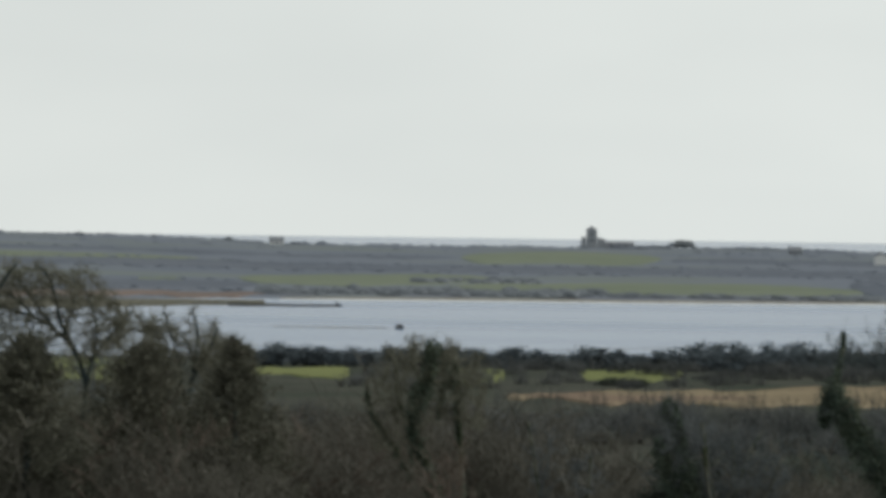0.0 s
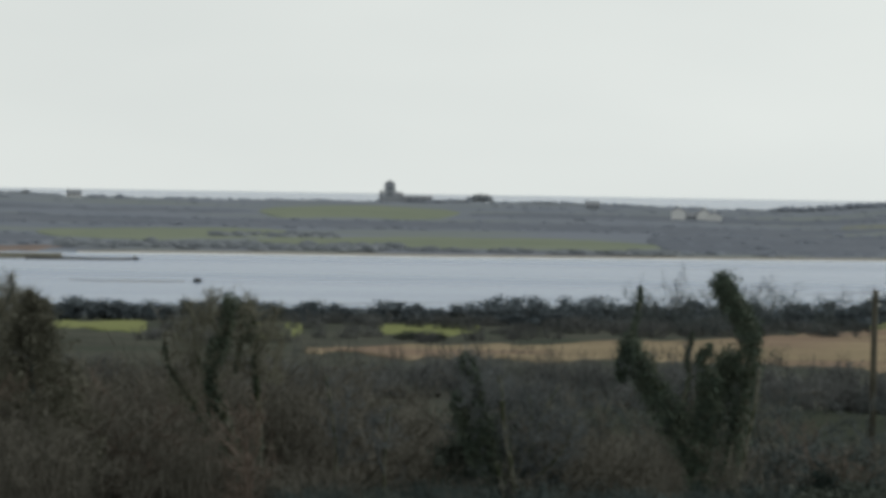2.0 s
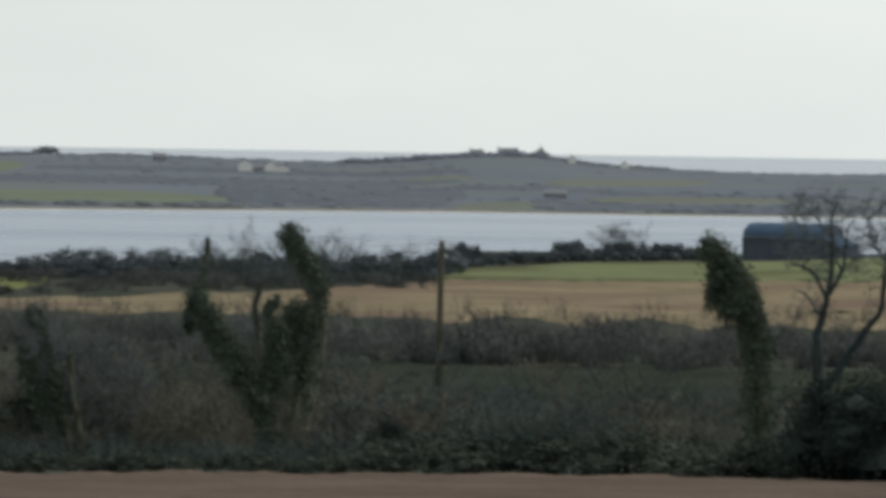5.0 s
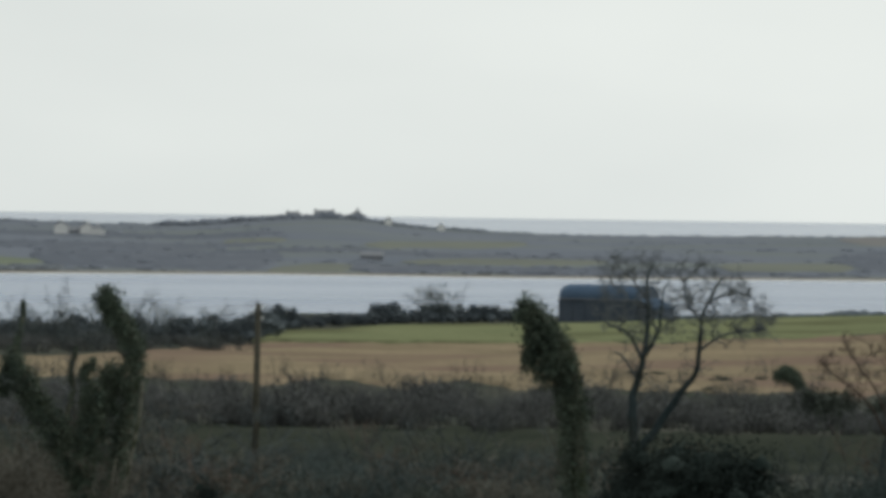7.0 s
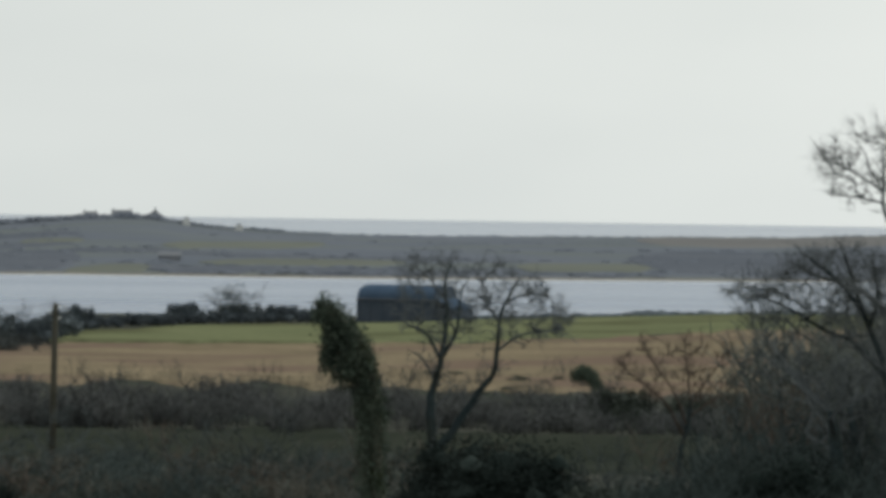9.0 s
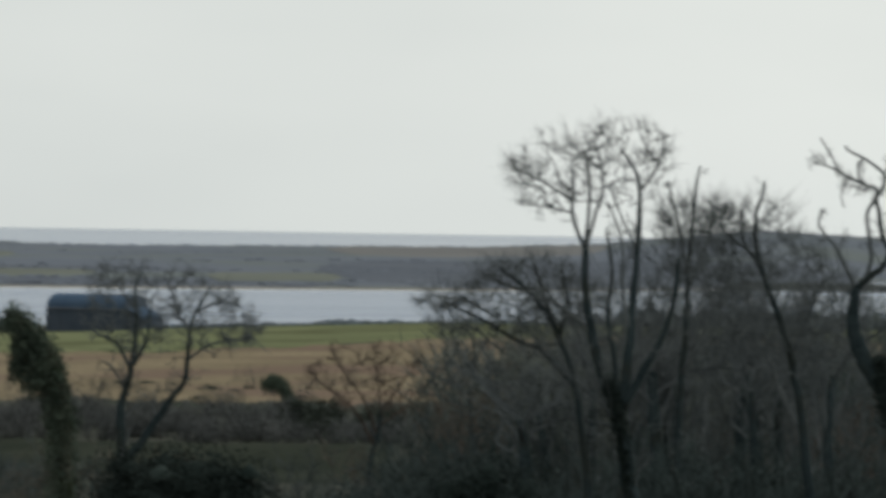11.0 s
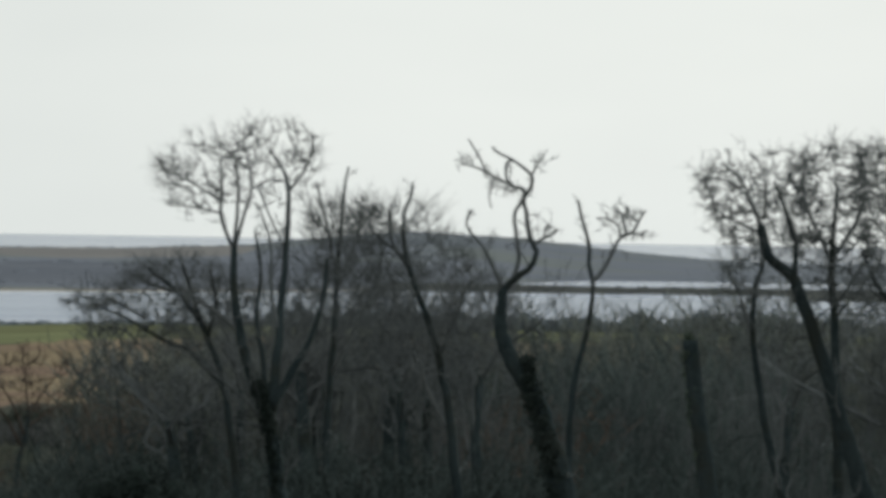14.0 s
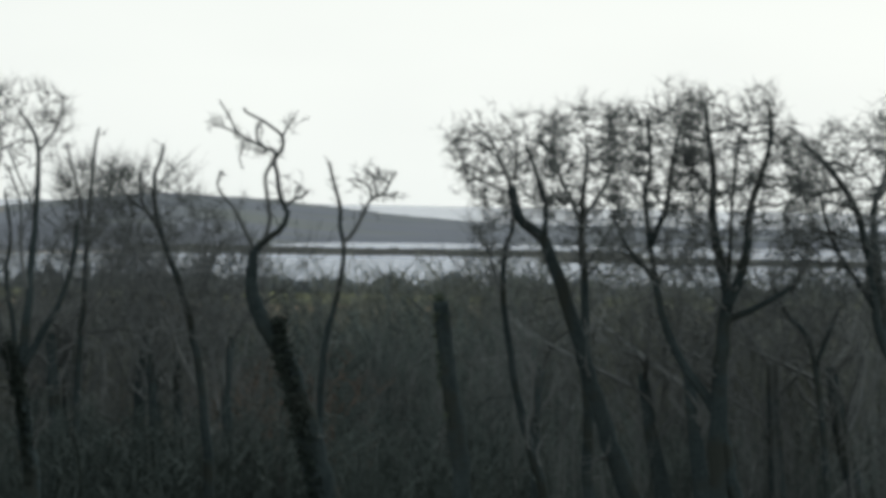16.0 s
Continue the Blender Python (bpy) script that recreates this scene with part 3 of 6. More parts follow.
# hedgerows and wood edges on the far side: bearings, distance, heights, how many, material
# the far tree and hedge materials carry the haze in their colour
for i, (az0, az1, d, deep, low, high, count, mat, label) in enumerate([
    (-7, 8.7, 2385, 18, 0.5, 1.7, 330, "hazy_wood", "grey hedgerow along the far ridge"),
    (10.4, 21, 2385, 18, 0.3, 1.1, 200, "hazy_wood", "low grey hedgerow along the far ridge"),
    (21, 27, 2385, 14, 0.2, 0.7, 90, "hazy_wood", "thin low scrub along the far hill"),
    (-7, 8.6, 1475, 14, 0.7, 1.7, 330, "hazy_wood", "grey edge of a winter wood across the bay"),
    (-7, 8.6, 1550, 30, 0.5, 1.4, 260, "hazy_wood", "grey winter wood across the bay"),
    (-7, 8.6, 1640, 16, 0.7, 1.9, 300, "hazy_wood", "grey edge of a winter wood across the bay"),
    (-7, -2.6, 1120, 10, 0.8, 2.0, 120, "hazy_wood", "dark scrub behind the far shore"),
    (-7, -2.6, 1255, 12, 0.8, 2.0, 110, "hazy_wood", "dark hedgerow behind the far shore"),
    (-7, 0.2, 1890, 20, 0.5, 1.5, 130, "hazy_wood", "grey hedgerow on the far slope"),
    (-7, 0.2, 2120, 20, 0.5, 1.5, 120, "hazy_wood", "grey hedgerow on the far slope"),
    (2.9, 8.9, 1770, 20, 0.5, 1.5, 120, "hazy_wood", "grey hedgerow on the far slope"),
    (2.9, 8.9, 1930, 30, 0.7, 2.0, 130, "hazy_wood", "grey gardens and trees on the far slope"),
    (3.4, 8.9, 2130, 40, 0.7, 2.2, 150, "hazy_wood", "grey trees on the far slope"),
    (-2.6, 2.2, 1118, 20, 0.9, 2.2, 230, "hazy_hedge", "dark hedge along the far shore"),
    (2.2, 5.9, 1112, 8, 0.6, 1.4, 150, "hazy_hedge", "dark low hedge along the far shore"),
    (-0.4, 1.3, 1300, 20, 0.9, 2.0, 60, "hazy_hedge", "hedge between two far pastures"),
    (5.6, 8.8, 1135, 14, 0.7, 1.8, 110, "hazy_wood", "dark edge of a wood by the far shore"),
    (5.6, 8.8, 1280, 40, 0.6, 1.7, 100, "hazy_wood", "dark wood by the far shore"),
    (5.6, 8.8, 1400, 30, 0.6, 1.7, 90, "hazy_wood", "dark wood by the far shore"),
    (9.8, 13.5, 1140, 10, 0.8, 2.0, 120, "hazy_wood", "dark scrub along the far shore"),
    (9.8, 13.5, 1225, 14, 0.8, 2.0, 110, "hazy_wood", "dark scrub along the far shore"),
    (8.7, 14.2, 1425, 14, 0.7, 1.8, 140, "hazy_wood", "dark hedge on the far slope"),
    (8.7, 14.2, 1500, 14, 0.7, 1.8, 130, "hazy_wood", "dark hedge on the far slope"),
    (8.7, 10.2, 1262, 14, 0.8, 1.8, 50, "hazy_wood", "dark hedge behind a far paddock"),
    (12.6, 16.8, 1172, 10, 0.8, 2.0, 130, "hazy_wood", "dark scrub along the far shore"),
    (13.2, 16.8, 1420, 20, 0.6, 1.5, 90, "hazy_wood", "grey hedgerow on the far slope"),
    (13.2, 16.8, 1700, 20, 0.6, 1.5, 80, "hazy_wood", "grey hedgerow on the far slope"),
    (10.3, 16.4, 2000, 20, 0.5, 1.3, 120, "hazy_wood", "grey hedgerow on the far slope"),
    (16.4, 22.5, 1215, 20, 0.7, 1.9, 190, "hazy_wood", "dark edge of a winter wood across the bay"),
    (16.4, 22.5, 1380, 60, 0.6, 1.7, 170, "hazy_wood", "dark winter wood across the bay"),
    (16.4, 21.5, 1560, 60, 0.6, 1.8, 150, "hazy_wood", "dark winter wood across the bay"),
    (16.4, 21.0, 1740, 16, 0.7, 2.0, 120, "hazy_wood", "dark edge of a winter wood across the bay"),
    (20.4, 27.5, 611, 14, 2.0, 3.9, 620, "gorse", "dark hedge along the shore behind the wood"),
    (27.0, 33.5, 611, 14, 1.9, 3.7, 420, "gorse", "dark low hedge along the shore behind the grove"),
    (2.3, 3.1, 2376, 10, 1.6, 3.0, 60, "hazy_wood", "grey trees beside the far church"),
    (3.4, 5.5, 2378, 10, 0.8, 1.9, 90, "hazy_wood", "grey garden trees along the far ridge"),
    (-7.0, -1.6, 2378, 10, 0.8, 2.0, 60, "hazy_wood", "grey clumps of trees along the far ridge"),
    (7.2, 9.1, 2372, 12, 1.8, 4.0, 130, "hazy_wood", "grey trees on the crest of the far hill"),
    (10.0, 11.6, 2372, 12, 1.0, 2.2, 80, "hazy_wood", "grey scrub on the crest of the far hill"),
    (8.55, 9.3, 2350, 40, 1.0, 3.4, 50, "hazy_wood", "grey trees round houses on the far hill"),
    (9.2, 10.0, 2350, 40, 1.6, 4.6, 70, "hazy_wood", "grey trees round houses on the far hill"),
    (9.9, 10.8, 2350, 40, 0.8, 2.8, 50, "hazy_wood", "grey trees round houses on the far hill"),
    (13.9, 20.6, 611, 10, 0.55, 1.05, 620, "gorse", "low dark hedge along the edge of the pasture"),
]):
    hedge_band("hedge", az0, az1, d - deep * (1.6 if 900 < d < 2300 else 1), d + deep * (1.6 if 900 < d < 2300 else 1), *((low * 0.55, high * 0.55, count // 3) if 1100 < d < 2300 and mat == "hazy_wood" else (low, high, count)), M[mat], label, 10 + i, (1.2, 3.4) if d > 900 else (0.5, 1.3))


# low spits and a rock in the bay
def spit(azs, near, far, z, mat, label):
    b = Bits()
    steps = 90
    for i in range(steps + 1):
        az = azs[0] + (azs[1] - azs[0]) * i / steps
        n, f = float(np.interp(az, np.linspace(*azs, len(near)), near)), float(np.interp(az, np.linspace(*azs, len(far)), far))
        n, f = n + 6 * noise.noise(Vector((az * 3, z, 1))), f + 6 * noise.noise(Vector((az * 3, z, 7)))
        for d, h in ((n, -0.3), (n + (f - n) * 0.3, z * (1 + 0.6 * noise.noise(Vector((az * 5, 3, z))) + 0.35 * noise.noise(Vector((az * 19, 3, z))))), (n + (f - n) * 0.7, z), (f, -0.3)):
            a = radians(az)
            b.v.append(Vector((d * math.sin(a), d * math.cos(a), h)))
    for i in range(steps):
        for k in range(3):
            q = i * 4 + k
            b.f.append((q, q + 4, q + 5, q + 1))
    return tagged(part("spit", b, M[mat], None, "", True), label, "spit", kind="structure")


spit((-7, -2.4), (905, 915, 985), (1030, 1050, 1030), 0.5, "mud", "dark weedy mudflat reaching into the bay")
spit((-2.9, -1.35), (955, 962, 972), (1005, 985, 980), 0.35, "rock", "narrow dark stony spit in the bay")
spit((-2.3, -0.75), (781, 779), (784, 783), 0.10, "mud", "thin mud bar just above the water")
spit((-2.2, 22.3), [float(np.interp(a, SHORE_AZ, SHORE_D)) - 11 for a in np.linspace(-2.2, 22.3, 60)], [float(np.interp(a, SHORE_AZ, SHORE_D)) - 1 for a in np.linspace(-2.2, 22.3, 60)], 0.13, "foam", "thin white line of foam along the far beach")
spit((21.8, 25.3), (1240, 1248, 1262), (1330, 1340, 1290), 1.7, "marsh", "low dark marshy island in the bay")
spit((25.0, 28.8), (1275, 1262, 1262, 1270), (1300, 1345, 1350, 1340), 1.5, "marsh", "long low marshy island in the bay")
spit((27.4, 33.0), (1180, 1170), (1290, 1300), 0.9, "marsh", "low dark marsh bank in the bay")
for az, d, w, h, label in ((-0.574, 780, 0.85, 0.75, "dark boulder standing in the bay"), (-1.42, 972, 0.5, 0.8, "dark stone at the tip of a spit")):
    rng = random.Random(5)
    b = Bits()
    b.lump(Vector((0, 0, 0.1)), w, w, h, rng, 0.2)
    b.lump(Vector((w * 0.5, 0.2, 0.1)), w * 0.6, w * 0.5, h * 0.7, rng, 0.2)
    ob = tagged(part("boulder", b, M["rock"]), label, "rock")
    ob.matrix_world = pose(d * math.sin(radians(az)), d * math.cos(radians(az)), 0)


# ---- buildings ----
def gable_house(az, d, length, depth, eaves, ridge, wall, label, name="house", turn=0.0, chimneys=1, windows=3):
    root = thing(name, stand(az, d, -0.1, turn), label, "house")
    b = Bits()
    b.box(-length / 2, length / 2, -depth / 2, depth / 2, 0, eaves)
    k = len(b.v)
    for x in (-length / 2, length / 2):
        b.v += [Vector((x, -depth / 2, eaves)), Vector((x, depth / 2, eaves)), Vector((x, 0, ridge))]
    b.f += [(k, k + 2, k + 1), (k + 3, k + 4, k + 5)]
    part("wall", b, M[wall], root)
    r = Bits()
    o = 0.25
    for s in (-1, 1):
        k = len(r.v)
        for x in (-length / 2 - o, length / 2 + o):
            for y, z in ((s * (depth / 2 + o), eaves - 0.15), (0, ridge + 0.05), (0, ridge + 0.25), (s * (depth / 2 + o), eaves + 0.05)):
                r.v.append(Vector((x, y, z)))
        r.f += [(k, k + 1, k + 2, k + 3), (k + 4, k + 7, k + 6, k + 5), (k + 3, k + 2, k + 6, k + 7), (k, k + 4, k + 5, k + 1), (k, k + 3, k + 7, k + 4)]
    roof = part("roof", r, M["slate"], root)
    for i in range(chimneys):
        c = Bits()
        x = -length / 2 + 0.5 + i * (length - 1.0)
        c.box(x - 0.35, x + 0.35, -0.35, 0.35, ridge - 0.4, ridge + 1.0)
        c.box(x - 0.42, x + 0.42, -0.42, 0.42, ridge + 1.0, ridge + 1.12)
        part("chimney", c, M[wall], roof)
    for i in range(windows):
        w = Bits()
        x = -length / 2 + length * (i + 0.5) / windows
        w.box(x - 0.45, x + 0.45, -depth / 2 - 0.04, -depth / 2 + 0.02, eaves * 0.4, eaves * 0.8)
        part("window", w, M["glass"], root)
    return root


def church():
    root = thing("church", stand(2.0, 2385, -0.2), "grey stone church with a stepped tower on the skyline", "church")
    stone = M["hazy_stone"]

    def block(name, x0, x1, y, z0, z1, taper=0.0):
        b = Bits()
        b.box(x0, x1, -y, y, z0, z1)
        for q in b.v[-4:]:
            q.x += taper * ((x0 + x1) / 2 - q.x)
            q.y *= 1 - taper
        return part(name, b, stone, root)

    tower = block("tower", -3.0, 3.6, 3.0, 0, 10.6, 0.08)
    for x in (-2.5, -0.2, 2.1):
        for y in (-2.7, 2.2):
            m = Bits()
            m.box(x, x + 0.9, y, y + 0.5, 10.6, 11.4)
            part("battlement", m, stone, tower)
    cap = Bits()
    cap.tube([Vector((0.3, 0, 10.5)), Vector((0.3, 0, 11.6)), Vector((0.3, 0, 12.7))], [2.6, 2.1, 0.6], 8)
    part("cap", cap, M["slate"], tower)
    block("stair_turret", -5.8, -3.0, 2.0, 0, 6.8, 0.25)
    block("side_wall", 3.6, 5.4, 2.9, 0, 6.4, 0.15)
    block("wall", 5.4, 7.6, 3.2, 0, 4.9)
    block("wall", 7.6, 24.0, 3.2, 0, 3.0)
    for x0, x1, e, t in ((5.0, 7.9, 4.9, 5.9), (7.6, 24.4, 3.0, 4.3)):
        r = Bits()
        for x in (x0, x1):
            r.v += [Vector((x, -3.7, e - 0.1)), Vector((x, 0, t)), Vector((x, 3.7, e - 0.1))]
        r.f += [(0, 3, 4, 1), (1, 4, 5, 2), (0, 1, 2), (3, 5, 4), (0, 2, 5, 3)]
        part("roof", r, M["slate"], root)
    for x, y, z in ((-0.1, 3.0, 4.0), (-0.1, 3.0, 7.4), (11.0, 3.2, 1.2), (15.0, 3.2, 1.2), (19.0, 3.2, 1.2)):
        w = Bits()
        w.box(x, x + 0.9, -y - 0.05, -y + 0.05, z, z + 1.4)
        part("window", w, M["glass"], root)


church()


def umbrella_tree(az, d, height, radius, label, seed):
    rng = random.Random(seed)
    root = thing("tree", stand(az, d, -0.1), label, "tree")
    t = Bits()
    t.tube([Vector((0, 0, 0)), Vector((0.2, 0, height * 0.4)), Vector((0, 0, height * 0.7))], [0.35, 0.28, 0.2], 7)
    part("trunk", t, M["hazy_wood"], root)
    c = Bits()
    for _ in range(70):
        a, q = rng.uniform(0, math.tau), radius * math.sqrt(rng.random())
        c.lump(Vector((q * math.cos(a), q * math.sin(a), height * rng.uniform(0.06, 0.36 + 0.5 * (1 - q / radius)))), radius * 0.2, radius * 0.2, height * 0.13, rng, 0.3)
    part("crown", c, M["hazy_hedge"], root, smooth=True)


umbrella_tree(3.24, 2380, 7.6, 6.6, "grey domed tree standing on the far ridge", 3)
umbrella_tree(-4.9, 2380, 2.6, 3.0, "grey low tree on the far ridge", 4)
umbrella_tree(-2.9, 2385, 2.8, 3.0, "grey rounded tree on the far ridge", 5)
umbrella_tree(9.85, 2390, 5.5, 2.4, "grey pointed tree above houses on the far hill", 6)
gable_house(5.91, 1835, 2.8, 6, 3.9, 5.2, "white_wall", "tall narrow white gabled cottage on the far hillside", turn=90, windows=1)
gable_house(6.26, 1848, 2.6, 6, 3.2, 4.9, "white_wall", "white gabled cottage with a steep slate roof", turn=78, windows=1)
gable_house(6.40, 1835, 3.0, 6, 2.4, 3.6, "white_wall", "white gabled end of a far farmhouse", turn=90, windows=1)
gable_house(6.09, 1850, 8.0, 5, 1.8, 3.2, "hazy_stone", "long low pale farmhouse on the far hillside", windows=4)
gable_house(-2.25, 2330, 8, 5, 2.0, 3.9, "white_wall", "pale low house on the far ridge")
gable_house(4.75, 2150, 7, 5, 2.0, 3.9, "hazy_stone", "grey cottage among trees on the far slope")
gable_house(10.32, 2300, 2.6, 4, 2.6, 4.2, "white_wall", "small white gabled cottage on the far hill", turn=90, windows=1)
gable_house(11.03, 2270, 3.0, 4, 2.4, 3.6, "white_wall", "small white cottage below the far ridge", turn=90, windows=1)
gable_house(9.02, 2370, 7, 5, 2.2, 4.0, "hazy_stone", "grey house among trees on the far hill", chimneys=2)
gable_house(9.45, 2372, 11, 6, 2.6, 4.4, "hazy_stone", "long grey house among trees on the far hill", chimneys=2)
gable_house(9.90, 2372, 3.2, 4, 3.4, 5.8, "hazy_stone", "narrow tall grey house on the far hill", turn=90, windows=1)
gable_house(10.1, 1300, 7, 5, 1.6, 2.6, "slate", "low grey farm shed near the far shore", name="shed", chimneys=0, windows=0)


def barn():
    root = thing("barn", stand(13.32, 606, -0.1, -24), "blue corrugated barn with a curved roof beside the bay", "barn")
    half, depth, eaves, top = 6.0, 4.0, 3.3, 5.35
    # roof of curved corrugated sheets
    for s in range(10):
        r = Bits()
        x0, x1 = -half + s * half / 5, -half + (s + 1) * half / 5
        cols, arc = 6, 14
        for i in range(cols + 1):
            x = x0 + (x1 - x0) * i / cols
            lift = 0.03 * (i % 2) + 0.004 * s
            for a in range(arc + 1):
                w = math.pi * a / arc
                y, z = -depth * 1.04 * math.cos(w), eaves + (top - eaves) * math.sin(w) ** 0.7
                r.v.append(Vector((x, y, z + lift)))
        for i in range(cols):
            for a in range(arc):
                q = i * (arc + 1) + a
                r.f.append((q, q + arc + 1, q + arc + 2, q + 1))
        part("roof_sheet", r, M["barn_roof"], root)
    for s in range(6):
        w = Bits()
        x0, x1 = -half + s * half / 3, -half + (s + 1) * half / 3
        w.box(x0 + 0.02, x1 - 0.02, -depth, -depth + 0.08, 0, eaves + 0.1)
        part("wall_panel", w, M["barn_wall"], root)
        p = Bits()
        p.box(x0 - 0.1, x0 + 0.1, -depth - 0.12, -depth + 0.1, 0, eaves + 0.05)
        part("post", p, M["barn_wall"], root)
    w = Bits()
    for x0 in (-half, half - 0.1):
        k = len(w.v)
        for x in (x0, x0 + 0.1):
            for a in range(15):
                v = math.pi * a / 14
                w.v.append(Vector((x, -depth * math.cos(v), eaves + (top - eaves) * math.sin(v) ** 0.7 - 0.05)))
            w.v += [Vector((x, depth, 0)), Vector((x, -depth, 0))]
        w.f += [tuple(range(k, k + 17)), tuple(range(k + 17, k + 34))[::-1]]
    w.box(-half, half, depth - 0.08, depth, 0, eaves + 0.1)
    part("end_wall", w, M["barn_wall"], root)
    g = Bits()
    g.box(-half, half, -depth - 0.28, -depth - 0.14, eaves - 0.02, eaves + 0.12)
    part("gutter", g, M["slate"], root)
    lean = Bits()
    x0, x1 = half + 0.05, half + 2.7
    lean.box(x0, x1, -depth + 0.3, depth - 0.5, 0, 2.2)
    part("lean_to", lean, M["barn_wall"], root)
    lr = Bits()
    for y in (-depth + 0.1, depth - 0.3):
        lr.v += [Vector((x0 - 0.02, y, 3.6)), Vector((x1 + 0.25, y, 2.25)), Vector((x1 + 0.25, y, 2.15)), Vector((x0 - 0.02, y, 3.48))]
    lr.f += [(0, 1, 5, 4), (3, 7, 6, 2), (0, 3, 2, 1), (4, 5, 6, 7), (1, 2, 6, 5)]
    part("lean_to_roof", lr, M["barn_roof"], root)


barn()


def utility_pole():
    root = thing("utility_pole", stand(8.56, 190, -0.2), "weathered wooden utility pole standing in rough grass", "utility pole")
    top = EYE - 187 * 190 / 7500 - float(ground_z(8.56, 190)) + 0.2
    p = Bits()
    p.tube([Vector((0, 0, 0)), Vector((0.02, 0, top * 0.5)), Vector((0.05, 0, top))], [0.17, 0.15, 0.125], 12)
    part("pole", p, M["pole_wood"], root, smooth=True)
    c = Bits()
    c.tube([Vector((0.05, 0, top)), Vector((0.05, 0, top + 0.05))], [0.14, 0.06], 12)
    part("cap", c, M["steel"], root)
    for z, x in ((top - 0.25, 0.24), (top - 0.5, -0.2), (top - 0.75, 0.24)):
        b = Bits()
        b.tube([Vector((0.04, -0.1, z)), Vector((x * 0.8, -0.14, z)), Vector((x, -0.14, z + 0.08))], [0.018, 0.018, 0.018], 6)
        br = part("bracket", b, M["steel"], root)
        i = Bits()
        i.tube([Vector((x, -0.14, z + 0.06)), Vector((x, -0.14, z + 0.13)), Vector((x, -0.14, z + 0.19))], [0.04, 0.05, 0.025], 8)
        part("insulator", i, M["white_wall"], br, "pale ceramic insulator")
    # slack wires that run off over the slope
    for z, sag in ((top - 0.12, 0.35), (top - 0.62, 0.45)):
        w = Bits()
        pts = []
        for k in range(41):
            f = k / 40
            az, d = 8.56 - 16.0 * f, 190.0
            a = radians(az)
            h = EYE - (187 + 62 * f) * d / 7500 - (top - z) - sag * 4 * f * (1 - f) * 0.5
            pts.append(root.matrix_world.inverted() @ Vector((d * math.sin(a), d * math.cos(a), h)))
        w.tube(pts, [0.009] * 41, 4)
        part("wire", w, M["rock"], root)


utility_pole()


# ---- trees with a shape of their own ----
class Tree:
    """A leafless tree from a few limbs, each given by points (to the right, up) from its foot; twigs and ivy grow on the limbs."""
    count = 0

    def __init__(self, name, az, d, label, bark=None, twig=None, curl=0.3, leaf=None):
        Tree.count += 1
        self.rng = random.Random(100 + Tree.count)
        self.root = thing(name, stand(az, d), label, "tree")
        self.bark, self.twig, self.leaf = bark or M["bark"], twig or M["fine_twig"], leaf or M["ivy"]
        self.twigs, self.ivy, self.known, self.limbs = Bits(), Bits(), [], 0
        self.curl = curl
        self.thin = 0.62 * d / 7500

    def limb(self, points, r0, r1, twigs, length, ivy, front=0.0):
        rng = self.rng
        y = min(self.known, key=lambda q: (q.x - points[0][0]) ** 2 + (q.z - points[0][1]) ** 2).y - front if self.known else 0.0
        slope = 0.0 if front else rng.uniform(-0.45, 0.45) if self.known else rng.uniform(-0.1, 0.1)
        ctrl, run = [], 0.0
        for i, (x, z) in enumerate(points):
            if i:
                run += math.hypot(x - points[i - 1][0], z - points[i - 1][1])
            ctrl.append(Vector((x, y + slope * run, z)))
        pts = []
        for i in range(len(ctrl) - 1):
            a, b, c, d = ctrl[max(i - 1, 0)], ctrl[i], ctrl[i + 1], ctrl[min(i + 2, len(ctrl) - 1)]
            for k in range(4):
                t = k / 4
                p = 0.5 * ((2 * b) + (c - a) * t + (2 * a - 5 * b + 4 * c - d) * t * t + (3 * b - a - 3 * c + d) * t ** 3)
                pts.append(p + Vector((rng.gauss(0, 1), rng.gauss(0, 1), rng.gauss(0, 0.6))) * r0 * 0.12 * (max(0.15, 1 - i / (len(ctrl) - 1)) if pts else 0))
        pts.append(ctrl[-1])
        n = len(pts) - 1
        radii = [r0 + (r1 - r0) * (i / n) ** 0.6 for i in range(n + 1)]
        if not self.known:
            radii[0] *= 1.35
        b = Bits()
        b.tube(pts, radii, 9 if r0 > 0.1 else 6)
        part("limb" if self.limbs else "trunk", b, self.bark if r0 > 0.06 else self.twig, self.root, smooth=True)
        self.limbs += 1
        self.known += pts
        for _ in range(int(twigs * 1.9)):
            f = rng.uniform(0.15, 1.0) * n
            i = min(int(f), n - 1)
            p = pts[i].lerp(pts[i + 1], f - i)
            side = Vector((rng.gauss(0, 1), rng.gauss(0, 1), rng.gauss(0.2, 0.6))).normalized()
            along = 1.0 if self.curl < 0.25 else 0.6
            way = (pts[i + 1] - pts[i]).normalized() * along + side * 0.65
            grow(self.twigs, self.twigs, p, way, length * rng.uniform(0.8, 1.9) * (1.25 - 0.98 * f / n), max(self.thin * 1.3, radii[i] * 0.3), 2, rng, 0.08, self.curl, 3, 0.5, self.thin, 0)
        if ivy:
            for i in range(n + 1):
                w = ivy * (0.6 + 1.0 * abs(noise.noise(pts[i] * 1.7 + Vector((Tree.count * 7, 0, 0))))) * (0.8 if i in (0, n) else 1)
                for _ in range(int(380 * max(0.4, ivy / 0.5))):
                    v = Vector((rng.gauss(0, 1), rng.gauss(0, 1), rng.gauss(0, 0.9)))
                    v = v.normalized() * w * rng.uniform(0.3, 1.0) ** 0.7 * (1.35 if rng.random() < 0.12 else 1.0)
                    self.ivy.leaf(pts[i] + v + Vector((-0.22 * w, 0, rng.uniform(-0.25, 0.1))), rng.uniform(0.03, 0.075), rng)

